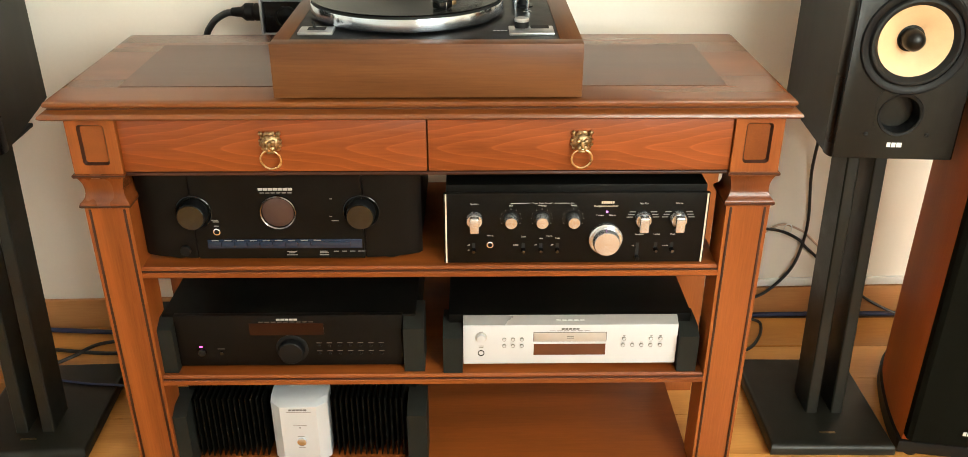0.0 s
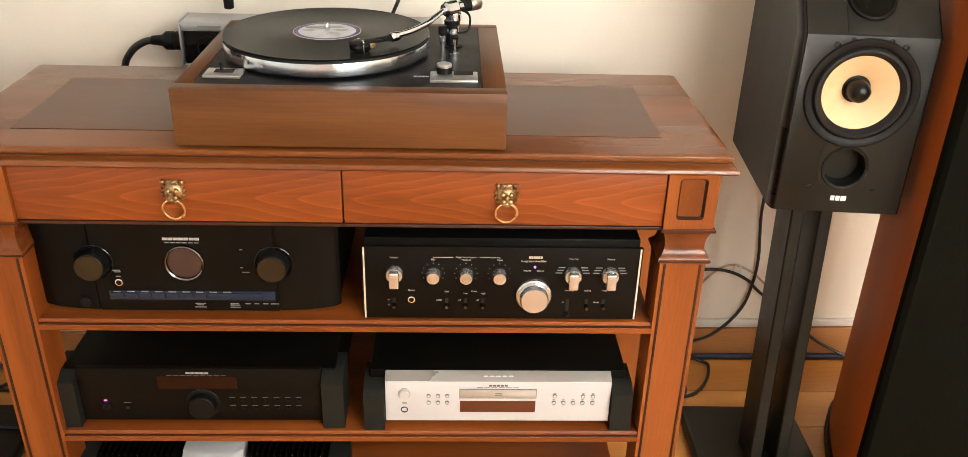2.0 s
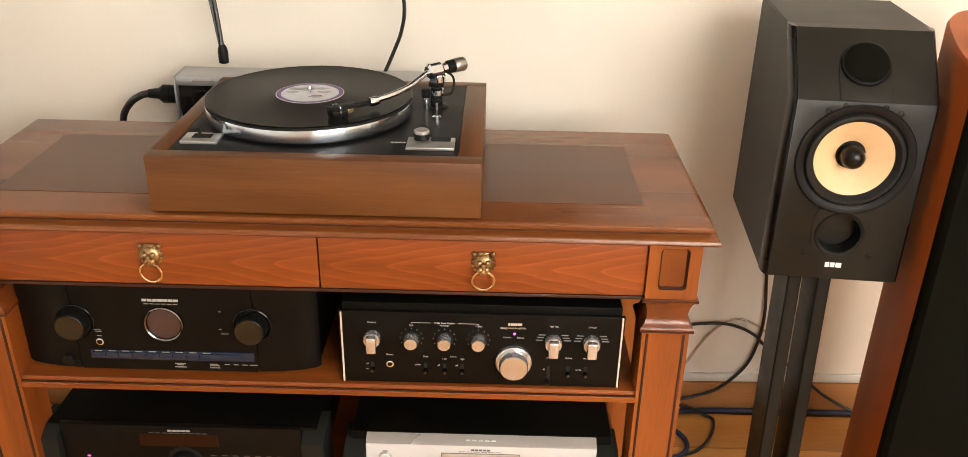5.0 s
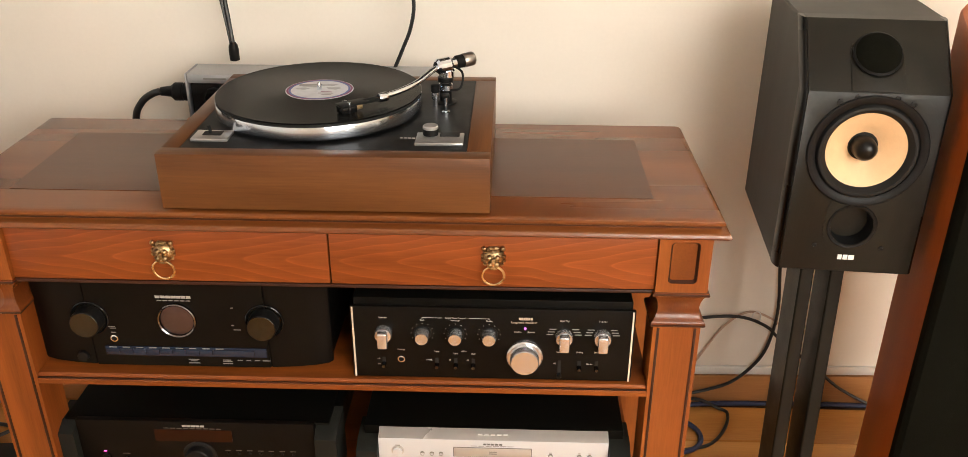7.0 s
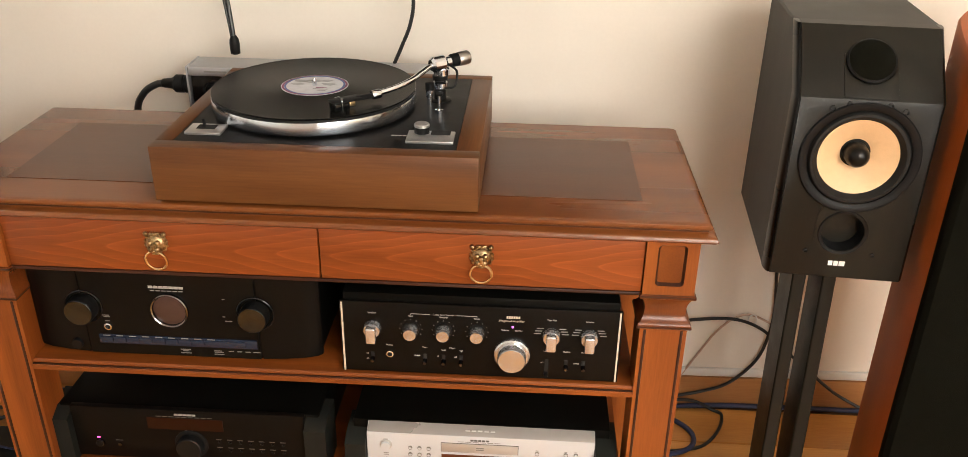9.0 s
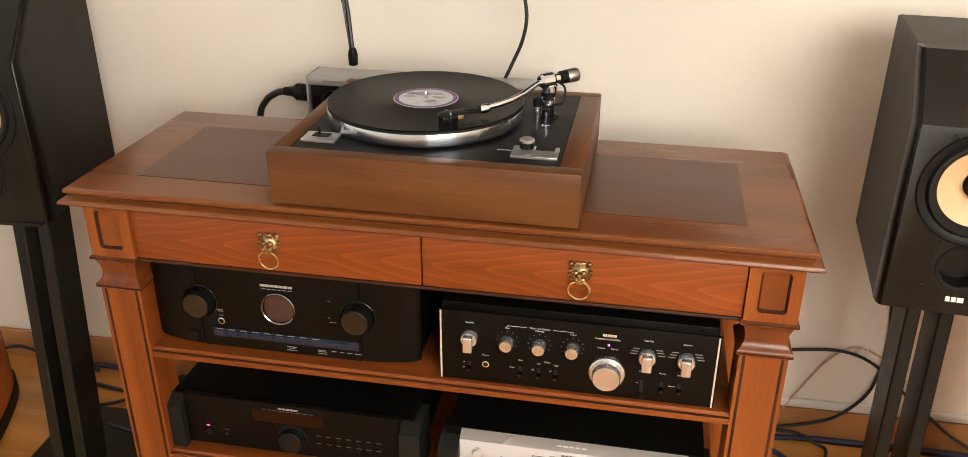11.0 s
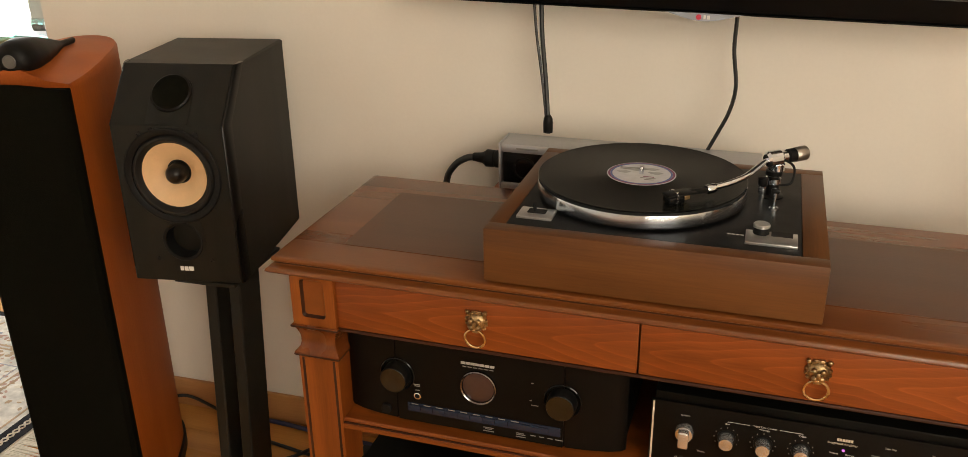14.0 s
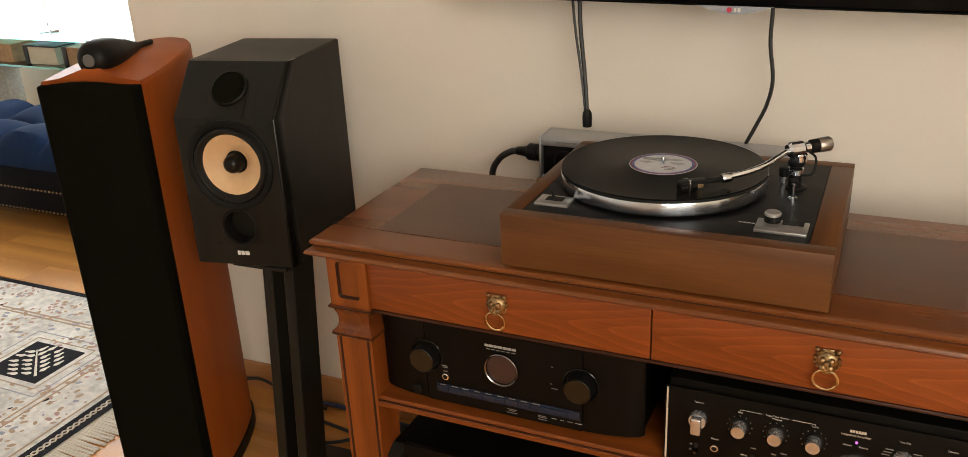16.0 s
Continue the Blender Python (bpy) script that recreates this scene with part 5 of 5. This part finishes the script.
mains_block()
cp = thing("mains_plug", pose(-0.326, 0.476, 0.735, 0, -90, 0), "black mains connector with its lead arching down", "plug")
part("body", L([(0.012, 0), (0.0165, 0.001), (0.0165, 0.016), (0.0150, 0.018), (0.0165, 0.020), (0.0165, 0.034), (0.010, 0.042), (0.008, 0.060), (0.006, 0.062)], None, 24), black_plastic, cp)
part("lead", tube(bmesh.new(), spline([(0, 0, 0.055), (-0.004, 0, 0.075), (-0.022, 0.0, 0.100), (-0.06, 0.004, 0.118), (-0.16, 0.01, 0.122), (-0.40, 0.015, 0.10)], 8), 0.0065, 10), black_cable, cp, "thick black lead")
cable("screen_lead", [(-0.263, 0.484, 1.10), (-0.260, 0.482, 1.02), (-0.257, 0.480, 0.965), (-0.249, 0.478, 0.889), (-0.2425, 0.472, 0.820), (-0.241, 0.469, 0.800)], 0.0040, black_cable, "black screen lead hanging by the wall")
cable("screen_lead", [(-0.282, 0.488, 1.10), (-0.274, 0.486, 1.02), (-0.268, 0.484, 0.965), (-0.256, 0.480, 0.889), (-0.247, 0.474, 0.825), (-0.244, 0.471, 0.800)], 0.0026, black_cable, "thin black screen lead hanging by the wall")
cable("screen_lead", [(-0.270, 0.487, 1.10), (-0.266, 0.485, 1.02), (-0.261, 0.483, 0.965), (-0.2525, 0.481, 0.889), (-0.245, 0.476, 0.825), (-0.2425, 0.472, 0.800)], 0.0024, white_cable, "pale screen lead hanging by the wall")
solid("lead_plug", L([(0.004, 0.0), (0.0085, 0.002), (0.009, 0.020), (0.008, 0.028), (0.0045, 0.034)], pose(-0.2415, 0.469, 0.795), 20), black_plastic, "black plug joining the screen leads", "plug")
cable("screen_lead", [(0.066, 0.500, 1.10), (0.068, 0.500, 1.02), (0.068, 0.500, 0.957), (0.0765, 0.500, 0.895), (0.070, 0.500, 0.851), (0.0545, 0.500, 0.812), (0.038, 0.500, 0.775), (0.03, 0.498, 0.755)], 0.0034, black_cable, "black power lead hanging from the television")
# leads beside and behind the table, right of it
cable("speaker_lead", [(0.60, 0.560, 0.214), (0.682, 0.578, 0.215), (0.737, 0.583, 0.215), (0.779, 0.585, 0.205), (0.817, 0.586, 0.184), (0.838, 0.586, 0.162), (0.90, 0.586, 0.110), (0.970, 0.580, 0.051), (1.006, 0.580, 0.025), (1.062, 0.570, -0.001), (1.12, 0.55, -0.014)], 0.0036, black_cable, "black lead looping along the wall")
cable("speaker_lead", [(0.735, 0.458, 0.62), (0.79, 0.52, 0.50), (0.815, 0.583, 0.356), (0.828, 0.586, 0.244), (0.825, 0.586, 0.173), (0.807, 0.585, 0.108), (0.758, 0.582, 0.050), (0.704, 0.580, 0.025), (0.62, 0.57, 0.01)], 0.0036, black_cable, "black lead hanging in a wide curve")
cable("speaker_lead", [(0.62, 0.560, 0.012), (0.681, 0.566, 0.006), (0.722, 0.562, -0.012), (0.743, 0.548, -0.016), (0.727, 0.496, -0.016), (0.687, 0.443, -0.016), (0.635, 0.423, -0.016), (0.56, 0.41, -0.016)], 0.0036, black_cable, "black lead looped on the floor")
cable("blue_lead", [(0.58, 0.560, -0.013), (0.714, 0.578, -0.013), (0.826, 0.582, -0.013), (0.985, 0.583, -0.013), (1.12, 0.582, -0.013)], 0.0055, blue_cable, "dark blue braided lead along the skirting board")
cable("blue_lead", [(0.58, 0.545, -0.014), (0.64, 0.515, -0.014), (0.668, 0.470, -0.014), (0.650, 0.425, -0.014), (0.58, 0.395, -0.014)], 0.0055, blue_cable, "dark blue braided lead bent on the floor")
cable("thin_lead", [(0.64, 0.588, 0.04), (0.693, 0.590, 0.140), (0.714, 0.590, 0.177), (0.744, 0.591, 0.209), (0.777, 0.592, 0.222), (0.813, 0.592, 0.209), (0.836, 0.592, 0.194), (0.88, 0.592, 0.15)], 0.0026, beige_cable, "thin beige lead tied against the wall")
solid("cable_tie", tube(bmesh.new(), [(0.786 + 0.009 * math.cos(a), 0.587, 0.212 + 0.013 * math.sin(a)) for a in [i * math.pi / 8 for i in range(17)]], 0.0014, 6), white_cable, "pale cable tie holding two leads", "cable tie")
# leads left of the table
cable("blue_lead", [(-1.02, 0.521, -0.012), (-0.94, 0.531, -0.012), (-0.784, 0.521, -0.012), (-0.60, 0.511, -0.012)], 0.0055, blue_cable, "dark blue braided lead along the skirting board")
cable("speaker_lead", [(-0.98, 0.471, -0.014), (-0.89, 0.456, -0.014), (-0.751, 0.438, -0.014), (-0.62, 0.441, -0.014)], 0.0042, black_cable, "black lead lying on the floor")
cable("speaker_lead", [(-0.90, 0.364, -0.005), (-0.847, 0.400, -0.013), (-0.813, 0.420, -0.008), (-0.766, 0.478, -0.013), (-0.62, 0.491, -0.013)], 0.0042, black_cable, "twisted black lead lying on the floor")
cable("blue_lead", [(-0.80, 0.304, 0.014), (-0.73, 0.289, 0.014), (-0.655, 0.284, 0.012), (-0.60, 0.294, -0.012)], 0.0024, blue_cable, "thin blue lead crossing the stand base")
cable("speaker_lead", [(-1.16, 0.421, 0.02), (-1.20, 0.491, 0.004), (-1.222, 0.516, 0.004), (-1.205, 0.529, 0.01), (-1.155, 0.531, 0.014), (-1.05, 0.521, -0.01), (-0.95, 0.511, -0.014)], 0.0040, black_cable, "black lead bent behind the tower")


# ---- bay by the window ----
def tufted_bench():
    t = thing("tufted_bench", pose(-2.82, 1.17, FLOOR - 0.039), "dark blue button-tufted bench with rows of brass nails", "bench")
    X, D = 0.62, 0.55
    part("frame", B(-X, X, 0, D, 0.115, 0.30, 0.012), navy_shaded, t, "blue upholstered frame, shade of its front put into the colour")
    nx, ny = 60, 28
    b = bmesh.new()
    g = []
    for j in range(ny + 1):
        row = []
        for i in range(nx + 1):
            u, v = i / nx, j / ny
            px, py = (u * 5) % 1 - 0.5, (v * 2) % 1 - 0.5
            bump = 0.055 * (math.cos(math.pi * px) * math.cos(math.pi * py)) ** 0.5
            edge = min(1, min(u, 1 - u) * 14, min(v, 1 - v) * 7) ** 0.5
            row.append(b.verts.new((-X + 2 * X * u, D * v, 0.301 + (0.07 + bump) * edge)))
        g.append(row)
    for j in range(ny):
        for i in range(nx):
            b.faces.new((g[j][i], g[j][i + 1], g[j + 1][i + 1], g[j + 1][i]))
    part("cushion", b, navy, t, "tufted blue velvet cushion")
    nail = L([(0.0045, 0), (0.003, 0.002), (0, 0.0028)], None, 10, False)
    first = part("nail", nail, brass, t, "round brass nail", at=on_front(-X + 0.01, 0, 0.128))
    for z in (0.128, 0.215):
        for k in range(60):
            if k or z > 0.2:
                again(first, on_front(-X + 0.01 + k * 0.0203, 0, z))
    for x in (-X + 0.06, X - 0.06):
        for y in (0.06, D - 0.06):
            part("leg", L([(0.020, 0.039), (0.026, 0.05), (0.020, 0.065), (0.032, 0.09), (0.030, 0.115)], pose(x, y, 0), 20), patina_and_shade, t, "turned dark wooden leg")


# The frame's cloth is the cushion's blue, blackened for the shaded front.
navy_shaded = mat("shaded_navy_cloth", (0.002, 0.0035, 0.007), 0.8, vary=0.2, grain=90, bump=0.3, spec=0.15)
navy = mat("navy_velvet", (0.0030, 0.0150, 0.0480), 0.8, vary=0.25, grain=90, bump=0.3, spec=0.15)
tufted_bench()


def glass_shelf():
    t = thing("glass_shelf_unit", pose(-3.225, 1.90, FLOOR - 0.033), "low glass shelf unit with greenish edges by the window", "shelf")
    for z in (0.49, 0.625):
        part("glass_shelf", B(-0.85, 0.85, 0, 0.36, z, z + 0.010, 0.001), green_glass, t, "thick glass shelf")
    for x in (-0.8, 0.0, 0.8):
        part("stone_leg", B(x - 0.10, x + 0.10, 0.10, 0.26, 0.033, 0.489, 0.004), marble, t, "pale mottled stone support")
    for x in (-0.8, 0.1, 0.8):
        for y in (0.04, 0.32):
            part("spacer", L([(0.010, 0.5), (0.010, 0.625)], pose(x, y, 0), 14), steel, t)


marble = mat("mottled_stone", (0.60, 0.58, 0.54), 0.45, vary=0.35, grain=60)
glass_shelf()
paper = mat("page_edges", (0.62, 0.55, 0.42), 0.8, vary=0.12, grain=200)
book_black = mat("black_book_cloth", (0.02, 0.02, 0.024), 0.6)
book_tan = mat("tan_book_cloth", (0.42, 0.25, 0.13), 0.65, vary=0.3, grain=40)
for x, w, mt, lab in ((-3.72, 0.26, book_tan, "tan patterned book lying on the glass shelf"), (-3.40, 0.22, book_black, "thick black book lying on the glass shelf"), (-3.10, 0.30, book_tan, "thick tan book lying on the glass shelf"), (-2.74, 0.24, book_black, "black book lying on the glass shelf")):
    k = thing("book", pose(x - 0.075, 1.94, FLOOR + 0.4675), lab, "book", "books on the glass shelf")
    part("cover", B(-w / 2, -w / 2 + 0.03, 0, 0.24, 0, 0.09, 0.004), book_black, k)
    part("cover_board", B(-w / 2 + 0.031, w / 2, 0, 0.24, 0.082, 0.09, 0.002), mt, k)
    part("page_block", B(-w / 2 + 0.031, w / 2 - 0.006, 0.004, 0.236, 0.0, 0.0815), paper if mt is book_black else book_tan, k)
for x, s in ((-3.46, 1.0), (-2.72, 0.7)):
    solid("glass_ornament", L([(0.055, 0), (0.06, 0.008), (0.02, 0.02), (0.008, 0.05), (0.012, 0.10), (0.03, 0.15), (0.012, 0.19), (0, 0.2)], pose(x - 0.075, 2.06, FLOOR + 0.6025) @ Matrix.Scale(s, 4), 28), clear_glass, "clear glass ornament on a round foot", "ornament")


# ---- rug ----
def rug():
    t = thing("rug", pose(0.01, 0.068, FLOOR), "cream oriental rug with dark borders and a white fringe", "rug")
    X0, X1, Y0, Y1 = -4.3, -1.49, -1.4, 0.725
    part("woven_field", B(X0, X1, Y0, Y1, 0.0005, 0.008), rug_field, t, "cream pile with faded floral figures")
    z = 0.0081
    for a in ((X1 - 0.055, X1, Y0, Y1), (X0, X0 + 0.055, Y0, Y1), (X0 + 0.055, X1 - 0.055, Y1 - 0.02, Y1), (X0 + 0.055, X1 - 0.055, Y0, Y0 + 0.02)):
        part("border", B(a[0], a[1], a[2], a[3], z, z + 0.0012), rug_dark, t, "dark border band")
    # rope line in the dark border
    m = bmesh.new()
    for ph in (0.0, math.pi):
        pts = [(X1 - 0.028 + 0.0075 * math.sin(k * 0.9 + ph), Y0 + 0.02 + k * 0.0052, z + 0.0014) for k in range(int((Y1 - Y0 - 0.04) / 0.0052))]
        tube(m, pts, 0.0026, 4)
    part("meander", m, rug_cream, t, "cream twisted rope line")
    for k, x in enumerate((X1 - 0.075, X1 - 0.205, X1 - 0.225)):
        part("line", B(x - 0.003, x + 0.003, Y0 + 0.03, Y1 - 0.03, z, z + 0.0008), rug_tan, t)
    for y in (Y1 - 0.16, Y1 - 0.175):
        part("line", B(X0 + 0.06, X1 - 0.23, y - 0.003, y + 0.003, z, z + 0.0008), rug_tan, t)
    rnd = random.Random(4)
    # square medallions, each with a leafy branch
    for cx in (-1.885, -2.55, -3.2):
        for cy in (0.345, -0.32, -0.98):
            part("medallion", B(cx - 0.098, cx + 0.098, cy - 0.088, cy + 0.088, z, z + 0.0008), rug_dark, t, "square dark medallion with pale leaves")
            lf = bmesh.new()
            up, out = Vector((-0.74, 0.67, 0)), Vector((0.67, 0.74, 0))
            base = Vector((cx, cy, z + 0.0010))
            lf.faces.new([lf.verts.new(base + up * a + out * b) for a, b in ((-0.088, -0.004), (0.0, -0.003), (0.075, -0.0015), (0.075, 0.0015), (0.0, 0.003), (-0.088, 0.004))])
            for k in range(6):
                for sd in (-1, 1):
                    for far in (0, 1):
                        root = -0.070 + 0.026 * k
                        reach = (0.024 if far == 0 else 0.060) * (1.0 if k < 4 else 0.72)
                        c = base + up * (root + 0.012 + 0.016 * far) + out * sd * reach
                        if abs(c.x - cx) > 0.086 or abs(c.y - cy) > 0.077:
                            continue
                        d = (up * 0.55 + out * sd * 0.84).normalized()
                        e = Vector((-d.y, d.x, 0))
                        l, w = 0.0165, 0.0068
                        lf.faces.new([lf.verts.new(c + d * l * math.cos(h) + e * w * math.sin(h) * (1 + 0.35 * math.cos(3 * h))) for h in [2 * math.pi * q / 14 for q in range(14)]])
            part("leaf_figure", lf, rug_cream, t, "pale branch with leaves")
            for g in (0.118, 0.150):
                fr = bmesh.new()
                for a in ((-g, -g + 0.004, -g, g), (g - 0.004, g, -g, g), (-g, g, -g, -g + 0.004), (-g, g, g - 0.004, g)):
                    box(fr, cx + a[0], cx + a[1], cy + a[2] * 0.93, cy + a[3] * 0.93, z, z + 0.0006)
                part("frame_line", fr, rug_tan if g < 0.13 else rug_blue, t)
    # scattered blossoms
    for mt, n in ((rug_red, 620), (rug_blue, 900), (rug_tan, 2200), (rug_cream, 1500), (rug_dark, 260)):
        fl = bmesh.new()
        for k in range(n):
            cx, cy = rnd.uniform(X0 + 0.1, X1 - 0.08), rnd.uniform(Y0 + 0.05, Y1 - 0.04)
            if any(abs(cx - mx) < 0.12 and abs(cy - my) < 0.11 for mx in (-1.885, -2.55, -3.2) for my in (0.345, -0.32, -0.98)):
                continue
            for p in range(5 if mt is rug_red else 2):
                a, r = rnd.uniform(0, 6.28), rnd.uniform(0.003, 0.0085)
                ox, oy = (0.022 * math.cos(p * 1.26), 0.022 * math.sin(p * 1.26)) if mt is rug_red else (0, 0)
                fl.faces.new([fl.verts.new((cx + ox + r * math.cos(h) * 1.4 * math.cos(a) - r * 0.8 * math.sin(h) * math.sin(a), cy + oy + r * 1.4 * math.cos(h) * math.sin(a) + r * 0.8 * math.sin(h) * math.cos(a), z + 0.0004 + 0.00002 * p)) for h in [2 * math.pi * i / 10 for i in range(10)]])
        part("blossom_pattern", fl, mt, t, kind="stuff")
    fr = bmesh.new()
    y = Y0
    while y < Y1:
        dy = rnd.uniform(-0.006, 0.006)
        tube(fr, [(X1, y, 0.004), (X1 + 0.04, y + dy * 0.5, 0.003), (X1 + 0.098 + rnd.uniform(-0.006, 0.006), y + dy, 0.0025)], [0.0024, 0.0026, 0.0022], 5)
        y += 0.0042
    part("fringe", fr, rug_cream, t, "knotted white fringe", kind="stuff")


rug_field = mat("cream_pile", (0.62, 0.60, 0.56), 0.95, vary=0.4, grain=45, bump=0.5, spec=0.1)
rug_dark = mat("charcoal_pile", (0.022, 0.022, 0.026), 0.95, vary=0.3, grain=300, spec=0.1)
rug_cream = mat("ivory_pile", (0.66, 0.62, 0.54), 0.95, vary=0.12, grain=200, spec=0.1)
rug_tan = mat("tan_pile", (0.42, 0.31, 0.21), 0.95, vary=0.2, grain=200, spec=0.1)
rug_red = mat("faded_red_pile", (0.44, 0.29, 0.25), 0.95, vary=0.2, grain=200, spec=0.1)
rug_blue = mat("faded_blue_pile", (0.33, 0.34, 0.39), 0.95, vary=0.2, grain=200, spec=0.1)
rug()

# ---- floor strips ----
PL, PW = 1.2, 0.119
plank_me = finish("plank", B(-PL / 2 + 0.0006, PL / 2 - 0.0006, -PW / 2 + 0.0005, PW / 2 - 0.0005, -0.014, 0.0), parquet)
rows_n = int(4.7 / PW) + 1
for r in range(rows_n):
    for c in range(7):
        x = -5.0 + c * PL + (0.35 * (r % 3) - 0.35) * PL
        y = -2.4 + PW / 2 + r * PW
        x0, x1 = max(-5.0, x - PL / 2), min(EAST if y < 0.6 else END_X, x + PL / 2)
        if x1 - x0 < 0.1 or y > 2.24:
            continue
        o = new("plank", plank_me)
        o.parent = floor
        o.matrix_local = pose((x0 + x1) / 2, y, FLOOR) @ Matrix.Diagonal(((x1 - x0) / PL, 1, 1, 1))
